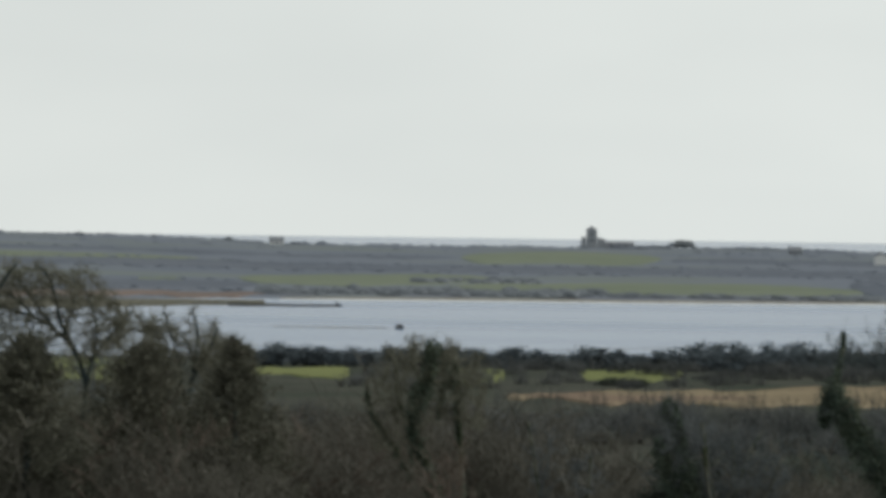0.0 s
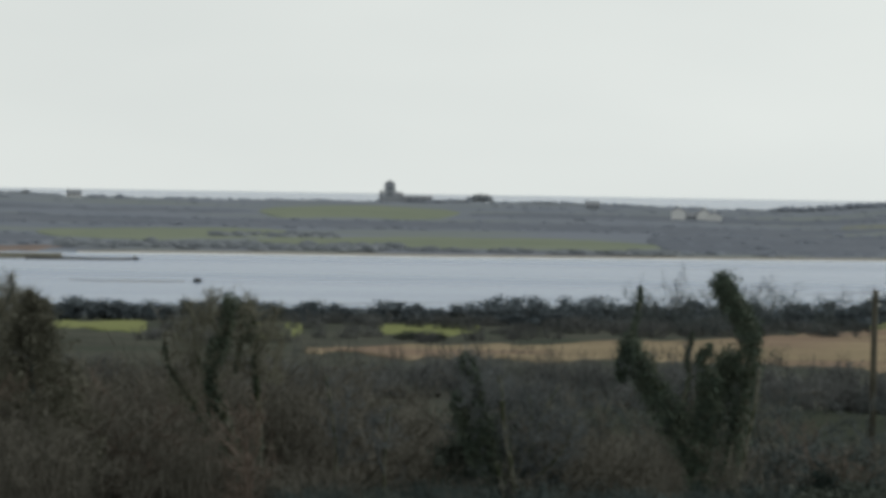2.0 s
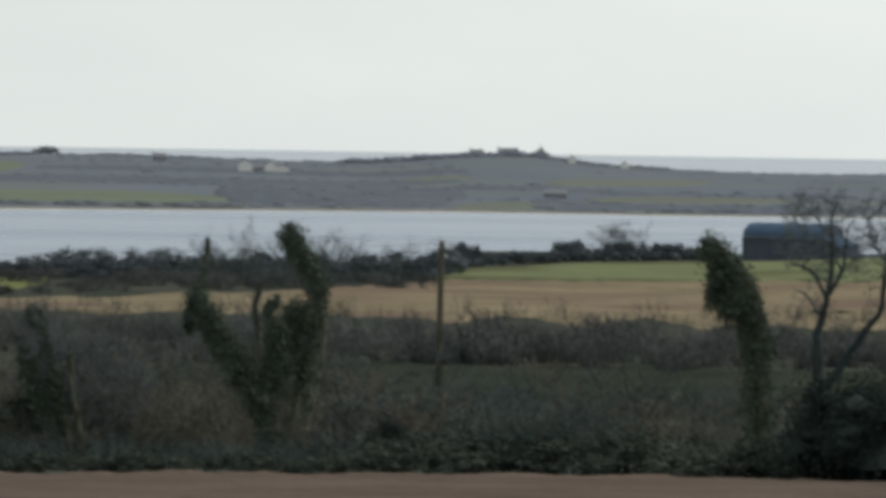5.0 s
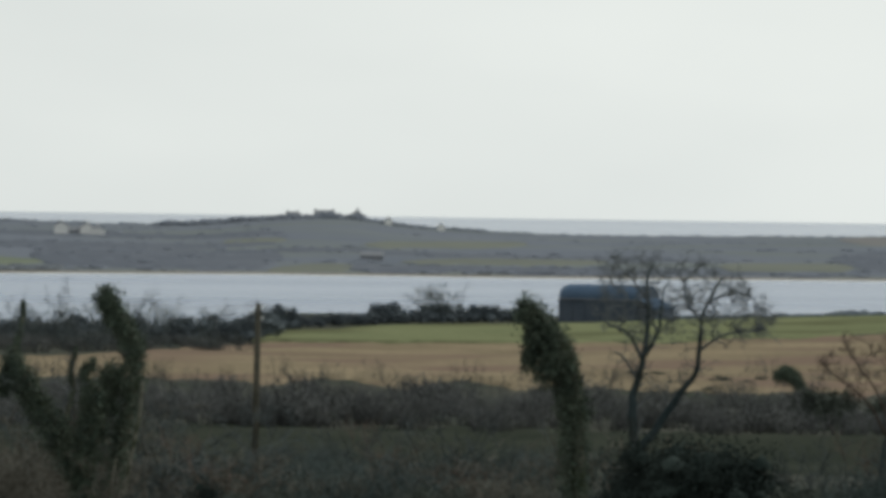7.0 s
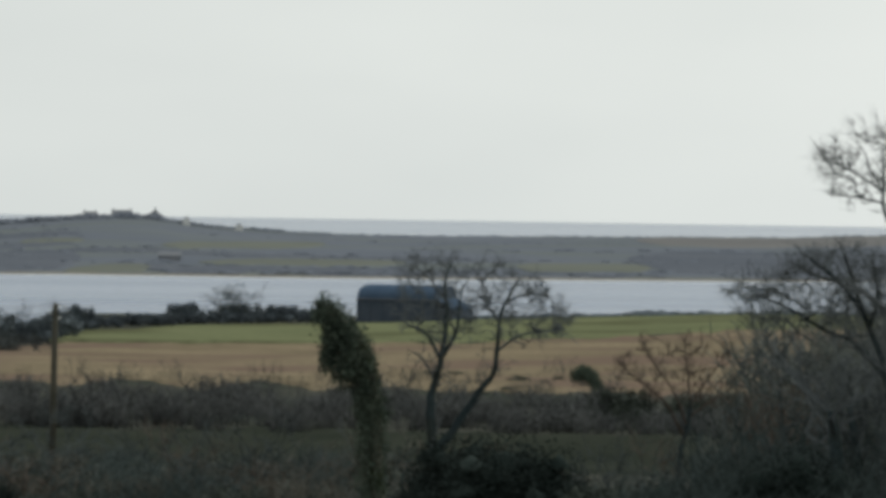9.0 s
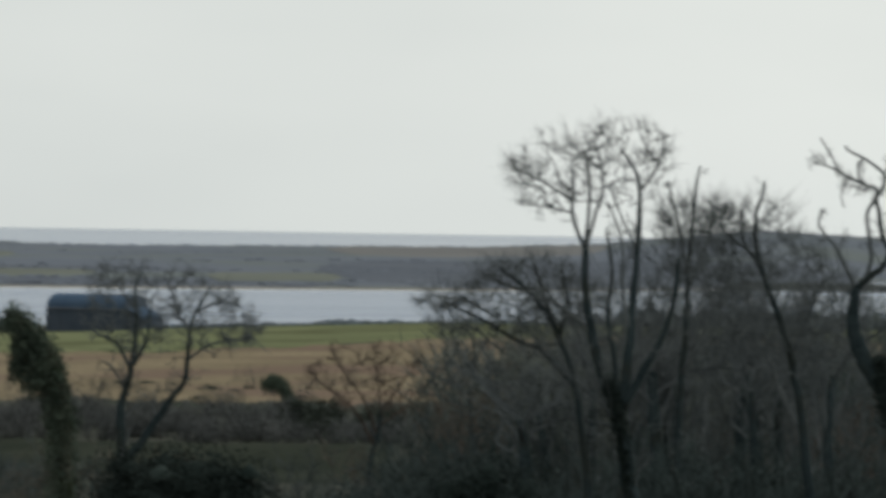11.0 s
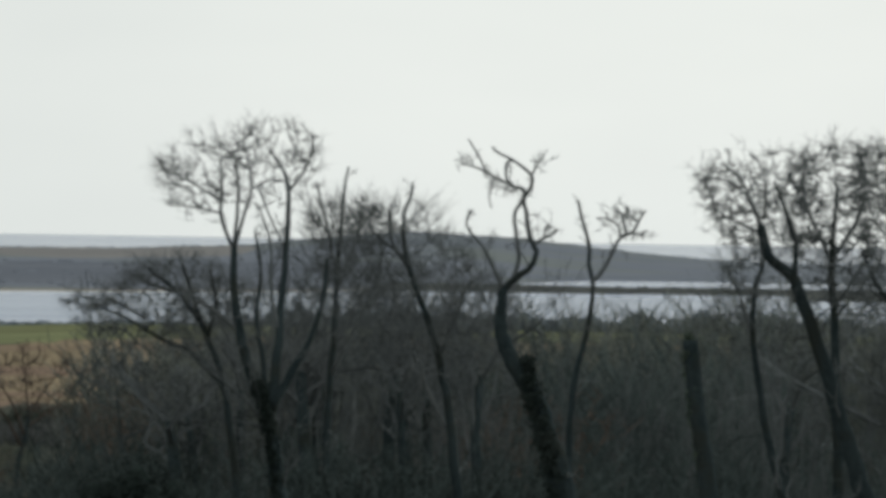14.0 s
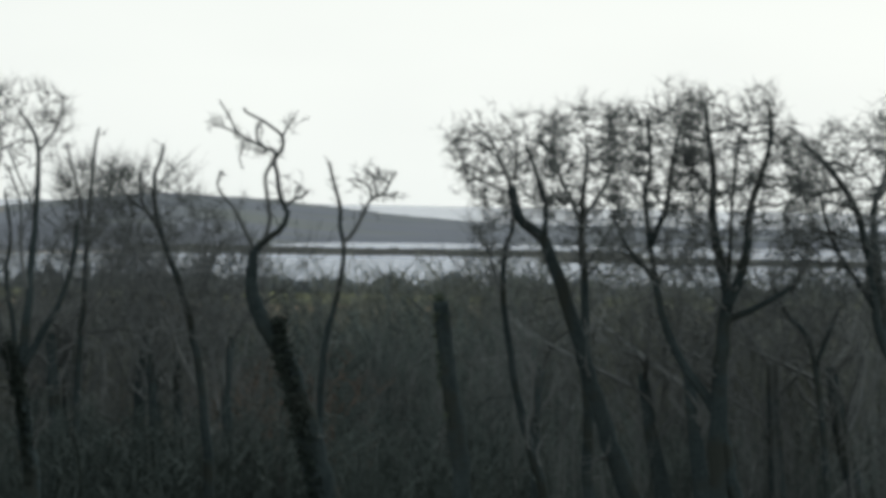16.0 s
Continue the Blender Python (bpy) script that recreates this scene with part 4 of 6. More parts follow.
    def fill(self, profile, count, deep=1.2, curl=0.3, tips=5, twig=0.4, wind=(0, 0, 0.3), thick=1.0, reach=9.0):
        """Branches that grow from the limbs into a crown. profile: (to the right, lowest, highest) across the crown; each branch springs from the nearest wood."""
        rng = self.rng
        xs, lows, highs = zip(*profile)
        centre = sum(q.y for q in self.known) / len(self.known)
        goals = []
        for _ in range(count):
            x = rng.uniform(xs[0], xs[-1])
            low, high = float(np.interp(x, xs, lows)), float(np.interp(x, xs, highs))
            goals.append(Vector((x + rng.gauss(0, 0.08), centre + rng.uniform(-deep, deep), low + (high - low) * rng.random() ** 0.8 + rng.gauss(-0.05, 0.14))))
        floor = min(lows) - 2.2
        nodes = [q.copy() for q in self.known if q.z > floor] or [max(self.known, key=lambda q: q.z).copy()]
        owner = [-1] * len(nodes)
        place = np.array([tuple(q) for q in nodes])
        near = lambda g: np.sum((place - np.array(tuple(g))) ** 2 * (1, 0.7, 1), axis=1) * np.where(place[:, 2] > g.z + 0.05, 2.5, 1.0)
        goals.sort(key=lambda g: float(near(g).min()))
        branches = []
        for g in goals:
            far = near(g)
            i = int(far.argmin())
            if far[i] > reach:
                continue
            p = nodes[i]
            span = (g - p).length
            bend = Vector((rng.gauss(0, 1), rng.gauss(0, 1), rng.gauss(0, 0.7))) * curl * span
            swing = Vector((rng.gauss(0, 1), rng.gauss(0, 1), rng.gauss(0, 0.7))) * curl * span * 0.6
            path = [p] + [p.lerp(g, f) + bend * math.sin(math.pi * f) + swing * math.sin(math.tau * f) - Vector(wind) * span * 0.25 * math.sin(math.pi * f) for f in (0.25, 0.5, 0.75)] + [g]
            b = len(branches)
            branches.append((path, owner[i]))
            nodes += path[1:]
            owner += [b] * 4
            place = np.vstack([place, [tuple(q) for q in path[1:]]])
        load = [1] * len(branches)
        for b in range(len(branches) - 1, -1, -1):
            if branches[b][1] >= 0:
                load[branches[b][1]] += load[b]
        for (path, parent), w in zip(branches, load):
            r = min(0.05, self.thin * thick * (0.9 + 0.55 * (w - 1) ** 0.55))
            self.twigs.tube(path, [r, r * 0.92, r * 0.85, r * 0.78, max(self.thin * 0.8 * thick, r * 0.5)], 4 if r > 0.02 else 3)
            way = (path[-1] - path[-2]).normalized()
            for _ in range(tips):
                q = path[rng.choice((2, 3, 4, 4))]
                v = way * 0.7 + Vector((rng.gauss(0, 0.55), rng.gauss(0, 0.55), rng.gauss(0, 0.5))) + Vector(wind)
                self.twigs.needle(q, q + v.normalized() * twig * rng.uniform(0.4, 1.2), self.thin * 0.9 * thick)

    def done(self):
        if self.twigs.f:
            part("crown", self.twigs, self.twig, self.root)
        if self.ivy.f:
            part("ivy", self.ivy, self.leaf, self.root, "dark green ivy leaves")


t = Tree("ivy_tree", 6.53, 130, "dead forked tree smothered in dark ivy, one lit side done in pale bark", M["pale_bark"])
t.limb([(-0.03, -0.26), (0.27, 0.79), (0.55, 2.19), (0.77, 3.75), (0.96, 5.06), (0.70, 5.92), (0.27, 6.52), (0.06, 6.97)], 0.225, 0.121, 3, 0.5, 0.54)
t.limb([(-0.08, -0.26), (-0.50, 1.04), (-0.94, 2.25), (-1.58, 3.19), (-2.22, 4.05), (-2.72, 4.99)], 0.225, 0.087, 5, 0.6, 0.61)
t.limb([(-2.65, 4.91), (-2.76, 5.25), (-2.56, 5.95), (-2.50, 6.65)], 0.069, 0.043, 3, 0.4, 0.10)
t.limb([(-2.72, 4.91), (-2.96, 4.60), (-3.04, 4.15)], 0.070, 0.040, 2, 0.4, 0.22)
t.limb([(-0.54, 1.30), (-0.13, 2.87), (0.11, 3.91), (0.27, 4.61)], 0.156, 0.069, 3, 0.6, 0.50)
t.limb([(-0.90, 2.16), (-0.31, 3.21), (-0.41, 4.08)], 0.139, 0.069, 2, 0.5, 0.46)
t.limb([(-1.18, 3.02), (-0.97, 4.15), (-1.05, 4.76), (-0.90, 5.32)], 0.087, 0.052, 4, 0.5, 0.07)
t.limb([(-0.15, 4.08), (-0.68, 4.59), (-0.34, 4.95)], 0.069, 0.052, 2, 0.4, 0.17)
t.limb([(-1.53, 3.19), (-1.94, 4.05), (-2.12, 4.66)], 0.069, 0.035, 3, 0.5, 0.00)
# two added slim limbs in pale bark imitate the trunk's sunlit right edge
t.limb([(0.25, -0.16), (0.54, 0.80), (0.83, 2.19), (1.05, 3.41), (1.14, 4.37)], 0.087, 0.052, 0, 0.3, 0.00, 1.1)
t.limb([(0.00, -0.17), (0.16, 0.96), (0.35, 2.01)], 0.069, 0.035, 0, 0.3, 0.00, 1.1)
t.done()
t = Tree("ivy_tree", 12.95, 125, "broken tree trunk thick with hanging dark ivy", M["pale_bark"])
t.limb([(0.01, -0.30), (0.01, 0.93), (-0.05, 2.43), (-0.07, 3.77), (-0.22, 4.77), (-0.57, 5.60), (-1.03, 6.17), (-1.55, 6.66)], 0.267, 0.150, 2, 0.4, 0.57)
t.limb([(-0.94, 6.01), (-1.34, 5.92), (-1.46, 5.08)], 0.117, 0.067, 0, 0.4, 0.43)
t.limb([(-0.34, 4.93), (-0.68, 5.09), (-0.92, 4.76)], 0.117, 0.067, 0, 0.4, 0.43)
t.limb([(-0.07, 3.60), (-0.72, 4.93), (-1.00, 5.67)], 0.117, 0.067, 0, 0.4, 0.53)
t.limb([(-1.55, 6.66), (-1.75, 6.75)], 0.067, 0.033, 2, 0.3, 0.13)
t.done()
t = Tree("bare_tree", 13.76, 128, "bare winter tree with two spreading limbs beside a barn")
t.limb([(0.06, -0.30), (0.01, 0.89), (-0.16, 2.59), (-0.26, 3.79), (-0.07, 4.65), (0.11, 5.42), (0.21, 6.53), (0.14, 7.55), (0.36, 8.10)], 0.27, 0.030, 5, 0.6, 0.00)
t.limb([(0.05, 5.15), (-0.41, 5.97), (-0.98, 6.17)], 0.075, 0.028, 4, 0.5, 0.00)
t.limb([(0.11, 5.30), (0.51, 6.02), (0.58, 6.71), (0.68, 7.31)], 0.080, 0.028, 4, 0.5, 0.00)
t.limb([(-0.15, 2.30), (0.44, 3.03), (1.19, 4.15), (1.64, 4.76), (1.78, 5.62), (1.83, 6.39), (2.08, 7.07), (2.41, 7.67)], 0.17, 0.030, 5, 0.6, 0.00)
t.limb([(1.76, 5.45), (2.52, 5.97), (3.46, 6.07)], 0.055, 0.022, 4, 0.5, 0.00)
t.limb([(2.05, 6.95), (2.84, 7.25), (3.44, 7.01)], 0.045, 0.020, 4, 0.5, 0.00)
t.limb([(-0.10, 4.50), (-0.45, 5.15), (-0.80, 5.40)], 0.060, 0.025, 4, 0.5, 0.00)
t.limb([(1.83, 6.30), (1.40, 6.89), (1.22, 7.57)], 0.045, 0.020, 4, 0.5, 0.00)
t.limb([(0.21, 6.87), (-0.41, 7.72), (-0.92, 8.05)], 0.045, 0.020, 4, 0.5, 0.00)
t.fill([(-1.26, 6.51, 8.04), (-0.59, 5.83, 8.40), (0.27, 5.68, 8.49), (0.95, 5.86, 8.16), (1.63, 6.04, 8.43), (2.49, 5.88, 8.02), (3.18, 5.73, 7.60), (3.96, 5.91, 6.76)], 520, 1.7, 0.22, 6, 0.45, (0, 0, 0.2), 0.75)
t.done()
t = Tree("bare_tree", 17.08, 150, "small bare tree with a fan of thin reddish branches", M["bark"], M["red_twig"])
t.limb([(-0.14, -0.30), (-0.12, 1.02), (-0.09, 2.22), (0.13, 3.13), (0.24, 4.03)], 0.13, 0.070, 3, 0.6, 0.00)
t.limb([(0.0, 2.75), (-0.72, 4.02), (-1.72, 4.80), (-2.33, 5.36)], 0.06, 0.022, 6, 0.8, 0.00)
t.limb([(0.13, 3.13), (-0.42, 4.42), (-1.13, 5.41), (-1.64, 6.20)], 0.06, 0.020, 6, 0.8, 0.00)
t.limb([(0.24, 3.93), (0.11, 5.03), (-0.05, 6.22)], 0.05, 0.020, 6, 0.8, 0.00)
t.limb([(0.22, 3.83), (0.87, 4.84), (1.65, 5.85)], 0.05, 0.020, 6, 0.8, 0.00)
t.limb([(0.17, 3.43), (1.28, 4.24), (1.87, 4.65)], 0.05, 0.020, 6, 0.8, 0.00)
t.fill([(-2.33, 5.0, 5.6), (-1.54, 4.3, 6.3), (-0.75, 4.0, 6.4), (0.05, 3.9, 6.4), (0.85, 3.9, 6.2), (1.85, 4.1, 5.9)], 110, 1.0, 0.12, 3, 0.5, (0, 0, 0.3))
t.done()
# ivy on this trunk takes the darker leaf colour for its shade
t = Tree("bare_tree", 20.50, 92, "tall bare tree with a wind-swept twiggy crown", curl=0.2, leaf=M["holly_shaded_ivy"])
t.limb([(0.25, -0.30), (0.14, 1.67), (0.0, 2.77), (-0.17, 3.99), (-0.55, 4.73), (-0.83, 5.70), (-0.97, 6.68), (-0.98, 7.54)], 0.25, 0.070, 3, 0.6, 0.00)
t.limb([(-0.98, 7.48), (-1.26, 8.15), (-1.26, 8.77), (-1.30, 9.38)], 0.055, 0.022, 3, 0.4, 0.00)
t.limb([(-0.98, 7.50), (-0.91, 8.40), (-0.93, 9.14), (-1.01, 9.57)], 0.055, 0.020, 3, 0.4, 0.00)
t.limb([(-0.96, 7.52), (-0.76, 8.28), (-0.61, 8.84), (-0.71, 9.51)], 0.050, 0.018, 3, 0.4, 0.00)
t.limb([(-0.17, 3.90), (0.0, 5.23), (0.10, 6.70), (0.19, 8.05), (0.18, 8.91), (0.02, 9.34), (-0.25, 9.70)], 0.14, 0.020, 4, 0.5, 0.00)
t.limb([(0.18, 8.79), (0.40, 9.04), (0.64, 9.47), (0.73, 10.0)], 0.045, 0.018, 3, 0.4, 0.00)
t.limb([(-0.14, 4.00), (0.55, 5.23), (0.94, 6.22), (1.07, 7.33)], 0.12, 0.040, 6, 0.7, 0.00)
t.limb([(-0.80, 5.65), (-1.43, 6.19), (-2.04, 6.42)], 0.06, 0.020, 8, 0.7, 0.00)
t.limb([(-0.09, 3.40), (-0.54, 4.11), (-1.41, 4.84), (-2.03, 5.26)], 0.045, 0.020, 8, 0.8, 0.00)
t.limb([(-0.20, 3.95), (-0.30, 5.10), (-0.46, 6.00), (-0.38, 7.00), (-0.52, 7.90)], 0.085, 0.025, 5, 0.5, 0.00)
t.limb([(0.05, 5.60), (-0.14, 6.60), (-0.18, 7.60), (-0.40, 8.30)], 0.060, 0.020, 5, 0.5, 0.00)
t.limb([(0.16, 1.60), (0.02, 2.77), (-0.16, 3.90), (-0.36, 4.60)], 0.09, 0.05, 0, 0.3, 0.20, 0.1)
t.limb([(0.15, 7.44), (-0.29, 8.41), (-0.49, 8.90)], 0.035, 0.014, 3, 0.4, 0.00)
t.limb([(-1.27, 8.52), (-1.83, 8.88), (-2.58, 9.21)], 0.030, 0.010, 3, 0.4, 0.00)
t.limb([(-1.27, 8.27), (-1.83, 8.39), (-2.47, 8.44)], 0.030, 0.010, 3, 0.4, 0.00)
t.fill([(-2.68, 9.05, 9.38), (-2.21, 8.26, 9.71), (-1.73, 8.15, 10.0), (-1.24, 8.15, 10.1), (-0.75, 8.53, 10.2)], 150, 1.1, 0.16, 6, 0.42, (-0.5, 0, 0.25), 0.85)
t.fill([(-0.97, 9.75, 10.39), (-0.57, 8.90, 10.33), (-0.14, 8.78, 10.38), (0.35, 8.67, 10.36), (0.85, 8.92, 9.96)], 125, 1.0, 0.2, 6, 0.36, (-0.1, 0, 0.45), 0.85)
t.done()
t = Tree("bare_tree", 20.01, 98, "low bare tree with a dense dark crown of twigs")
t.limb([(0.11, -0.30), (0.07, 1.09), (-0.15, 3.04), (-0.37, 4.61), (-0.84, 5.91), (-1.51, 6.82), (-2.17, 7.33)], 0.144, 0.039, 8, 0.8, 0.00)
t.limb([(-0.37, 4.61), (-1.10, 5.38), (-1.75, 5.64), (-2.68, 6.15), (-3.46, 6.46)], 0.091, 0.026, 7, 0.8, 0.00)
t.limb([(-0.84, 5.91), (-1.12, 6.69), (-1.39, 7.47)], 0.065, 0.026, 7, 0.8, 0.00)
t.limb([(-1.51, 6.82), (-2.03, 6.94), (-2.43, 7.19)], 0.052, 0.026, 6, 0.7, 0.00)
t.limb([(-0.78, 5.78), (-0.59, 6.57), (-0.74, 7.35)], 0.065, 0.026, 6, 0.7, 0.00)
t.limb([(-2.28, 6.15), (-2.94, 6.53), (-3.86, 6.65)], 0.039, 0.020, 4, 0.6, 0.00)
t.fill([(-3.95, 6.24, 6.64), (-3.30, 5.86, 6.71), (-2.53, 5.87, 7.44), (-2.01, 5.88, 7.64), (-1.35, 5.89, 7.65), (-0.70, 5.90, 7.53), (-0.17, 5.77, 7.34), (0.5, 5.6, 6.8)], 460, 1.6, 0.22, 6, 0.5, (-0.3, 0, 0.3), 0.7)
t.done()
t = Tree("bare_tree", 21.54, 100, "slender bare tree with upright forked tips")
t.limb([(-0.60, -0.30), (-0.63, 1.60), (-0.60, 4.14), (-0.49, 6.01), (-0.44, 7.07), (-0.39, 8.14), (-0.33, 8.81), (-0.28, 9.48), (-0.20, 9.91)], 0.12, 0.022, 4, 0.6, 0.00)
t.limb([(-0.43, 7.38), (-0.66, 8.41), (-0.83, 9.07), (-0.93, 9.53)], 0.060, 0.020, 3, 0.4, 0.00)
t.limb([(-0.43, 7.08), (0.01, 8.15), (0.13, 8.82)], 0.050, 0.020, 4, 0.5, 0.00)
t.limb([(-0.55, 5.00), (0.10, 6.30), (0.57, 7.51), (0.56, 8.40)], 0.060, 0.020, 6, 0.6, 0.00)
t.fill([(-1.14, 7.00, 9.00), (-0.67, 6.60, 9.10), (-0.21, 6.40, 9.20), (0.19, 6.50, 9.20), (0.60, 6.90, 8.90)], 320, 1.5, 0.22, 6, 0.6, (0, 0, 0.6), 0.75)
t.done()
t = Tree("bare_tree", 22.87, 95, "grey bare tree with a rounded haze of twigs")
t.limb([(0.30, -0.30), (0.17, 1.70), (-0.05, 4.10), (-0.32, 5.37), (-0.65, 6.37), (-0.98, 7.26), (-1.12, 7.89), (-1.13, 8.52), (-0.98, 8.90), (-0.95, 9.22)], 0.15, 0.022, 4, 0.6, 0.00)
t.limb([(-0.32, 5.37), (0.05, 6.13), (0.29, 6.89)], 0.060, 0.022, 6, 0.6, 0.00)
t.limb([(-0.98, 7.26), (-1.37, 7.88), (-1.45, 8.58)], 0.055, 0.028, 4, 0.4, 0.00)
t.limb([(-1.05, 7.50), (-1.82, 8.13), (-1.83, 8.64)], 0.050, 0.024, 4, 0.4, 0.00)
t.limb([(0.00, 3.60), (-0.55, 4.60), (-0.90, 5.80), (-1.60, 6.90)], 0.050, 0.022, 6, 0.6, 0.00)
t.fill([(-2.60, 5.60, 8.40), (-1.96, 5.40, 8.76), (-1.51, 5.20, 8.70), (-1.14, 5.20, 8.96), (-0.63, 5.20, 8.84), (-0.24, 5.00, 8.28), (0.27, 5.00, 7.78), (0.80, 5.00, 7.40), (1.40, 5.20, 6.90)], 640, 1.6, 0.22, 6, 0.6, (0, 0, 0.6), 0.75)
t.done()
# trunk ivy in the near-black leaf colour, standing for its shaded side
t = Tree("dead_tree", 24.44, 85, "twisted dead tree with contorted leafless limbs, ivy on its trunk", leaf=M["holly_shaded_ivy"])
t.limb([(0.22, -0.30), (0.18, 1.26), (-0.13, 2.50), (-0.39, 3.41), (-0.73, 4.42), (-1.17, 5.09), (-1.36, 5.66), (-1.36, 6.11), (-1.33, 6.43)], 0.42, 0.085, 2, 0.4, 0.00)
t.limb([(0.12, 1.10), (-0.16, 2.50), (-0.47, 3.74), (-0.74, 4.60), (-0.80, 4.95)], 0.10, 0.06, 0, 0.3, 0.24, 0.2)
t.limb([(-1.33, 6.43), (-1.04, 6.68), (-0.77, 6.89), (-0.69, 7.19), (-0.84, 7.53), (-0.88, 7.93), (-0.95, 8.20), (-0.81, 8.44), (-0.79, 8.67), (-0.94, 8.83), (-1.19, 9.00), (-1.49, 9.15), (-1.57, 9.22)], 0.080, 0.019, 5, 0.3, 0.00)
t.limb([(-1.17, 6.57), (-1.04, 6.95), (-1.06, 7.36), (-1.13, 7.90), (-0.97, 8.18)], 0.053, 0.034, 3, 0.3, 0.00)
t.limb([(-0.95, 8.22), (-0.94, 8.40), (-1.14, 8.47), (-1.42, 8.60), (-1.68, 8.75), (-1.87, 9.09), (-2.07, 9.40)], 0.053, 0.015, 6, 0.3, 0.00)
t.limb([(-1.14, 8.47), (-1.28, 8.60), (-1.31, 8.90), (-1.19, 9.00)], 0.031, 0.021, 2, 0.3, 0.00)
t.limb([(-1.68, 8.75), (-1.98, 8.86), (-2.21, 8.90)], 0.027, 0.013, 4, 0.3, 0.00)
t.limb([(-0.80, 8.70), (-0.67, 8.93), (-0.54, 9.11)], 0.031, 0.013, 3, 0.3, 0.00)
t.limb([(-1.33, 6.43), (-1.56, 6.90), (-1.73, 7.24), (-1.96, 7.50), (-2.08, 7.73), (-2.01, 7.97)], 0.053, 0.017, 4, 0.3, 0.00)
t.limb([(-0.74, 7.30), (-0.55, 7.44), (-0.37, 7.51), (-0.29, 7.60)], 0.044, 0.017, 3, 0.3, 0.00)
t.limb([(-0.54, 7.45), (-0.49, 7.69)], 0.027, 0.013, 2, 0.2, 0.00)
t.limb([(-1.58, 8.03), (-1.64, 8.26), (-1.57, 8.54)], 0.016, 0.012, 3, 0.2, 0.00)
t.done()
t = Tree("bare_tree", 24.51, 86, "thin bare tree forking into two crooked stems")
t.limb([(-0.05, -0.30), (-0.05, 1.24), (-0.05, 3.54), (0.04, 4.69), (0.21, 5.38), (0.32, 5.95), (0.37, 6.53), (0.28, 6.98), (0.29, 7.33), (0.20, 7.67), (0.10, 8.01), (0.04, 8.29)], 0.092, 0.028, 5, 0.3, 0.00)
t.limb([(0.36, 6.62), (0.60, 6.93), (0.77, 7.27), (0.93, 7.55), (1.16, 7.64), (1.27, 7.86), (1.42, 8.10)], 0.057, 0.021, 7, 0.3, 0.00)
t.limb([(1.16, 7.63), (1.33, 7.62), (1.46, 7.69)], 0.028, 0.015, 3, 0.2, 0.00)
t.limb([(0.93, 7.57), (0.86, 7.80), (0.63, 7.93)], 0.030, 0.015, 5, 0.3, 0.00)
t.limb([(1.02, 7.62), (0.94, 8.00), (0.75, 8.18)], 0.030, 0.015, 5, 0.3, 0.00)
t.limb([(1.27, 7.86), (1.11, 8.01)], 0.023, 0.014, 3, 0.2, 0.00)
t.done()
t = Tree("tree_stump", 26.34, 84, "snapped upright tree trunk dark with ivy")
t.limb([(0.16, -0.30), (0.14, 1.35), (0.02, 2.47), (-0.18, 3.69), (-0.31, 4.69), (-0.39, 5.41)], 0.213, 0.157, 0, 0.3, 0.17)
t.done()
t = Tree("bare_tree", 28.65, 82, "leaning bare tree with a broad twiggy crown", curl=0.5)
t.limb([(0.45, -0.30), (0.39, 0.76), (0.01, 1.80), (-0.37, 2.66), (-0.75, 3.81), (-1.04, 4.78), (-1.45, 5.93), (-1.73, 6.58), (-2.20, 7.01), (-2.35, 7.60)], 0.284, 0.087, 5, 0.7, 0.00)
t.limb([(-1.71, 6.58), (-1.67, 7.16), (-1.84, 7.78), (-2.09, 8.43)], 0.074, 0.025, 6, 0.5, 0.00)
t.limb([(-2.35, 7.55), (-2.64, 8.15), (-3.08, 8.47), (-3.50, 8.48)], 0.041, 0.012, 6, 0.5, 0.00)
t.limb([(-2.35, 7.60), (-2.75, 8.47), (-3.14, 8.77)], 0.041, 0.012, 6, 0.5, 0.00)
t.limb([(-2.30, 7.71), (-2.26, 8.37), (-2.43, 8.86)], 0.041, 0.012, 6, 0.5, 0.00)
t.limb([(-2.41, 7.49), (-2.96, 7.70), (-3.27, 7.92)], 0.033, 0.012, 6, 0.5, 0.00)
t.fill([(-3.58, 8.02, 8.62), (-3.20, 7.37, 8.85), (-2.66, 6.94, 8.96), (-2.11, 6.95, 9.03), (-1.56, 7.07, 9.09), (-1.24, 7.08, 9.15)], 260, 1.4, 0.34, 5, 0.34, (-0.2, 0, 0.25), 0.85)
t.done()
t = Tree("bare_tree", 27.35, 84, "thin crooked bare tree among others", curl=0.5)
t.limb([(0.45, -0.30), (0.28, 1.46), (-0.02, 2.47), (-0.32, 3.58), (-0.51, 4.70), (-0.62, 5.59), (-0.60, 6.49), (-0.46, 6.94), (-0.52, 7.70)], 0.13, 0.034, 8, 0.6, 0.00)
t.limb([(-0.60, 5.38), (-0.87, 6.26), (-1.11, 6.71)], 0.056, 0.022, 8, 0.6, 0.00)
t.fill([(-1.45, 5.9, 7.5), (-0.90, 5.8, 7.8), (-0.44, 5.9, 8.3), (0.00, 6.0, 8.3)], 130, 1.2, 0.35, 5, 0.35)
t.done()
t = Tree("bare_tree", 28.07, 86, "upright bare tree with dense curling twigs", curl=0.5)
t.limb([(0.15, -0.30), (0.06, 1.45), (0.0, 3.80), (-0.07, 5.70), (-0.15, 6.61), (-0.16, 7.41), (-0.11, 7.99), (-0.07, 8.68)], 0.17, 0.030, 8, 0.6, 0.00)
t.limb([(-0.15, 7.07), (-0.52, 7.87), (-0.76, 8.55), (-0.71, 9.20)], 0.060, 0.017, 8, 0.5, 0.00)
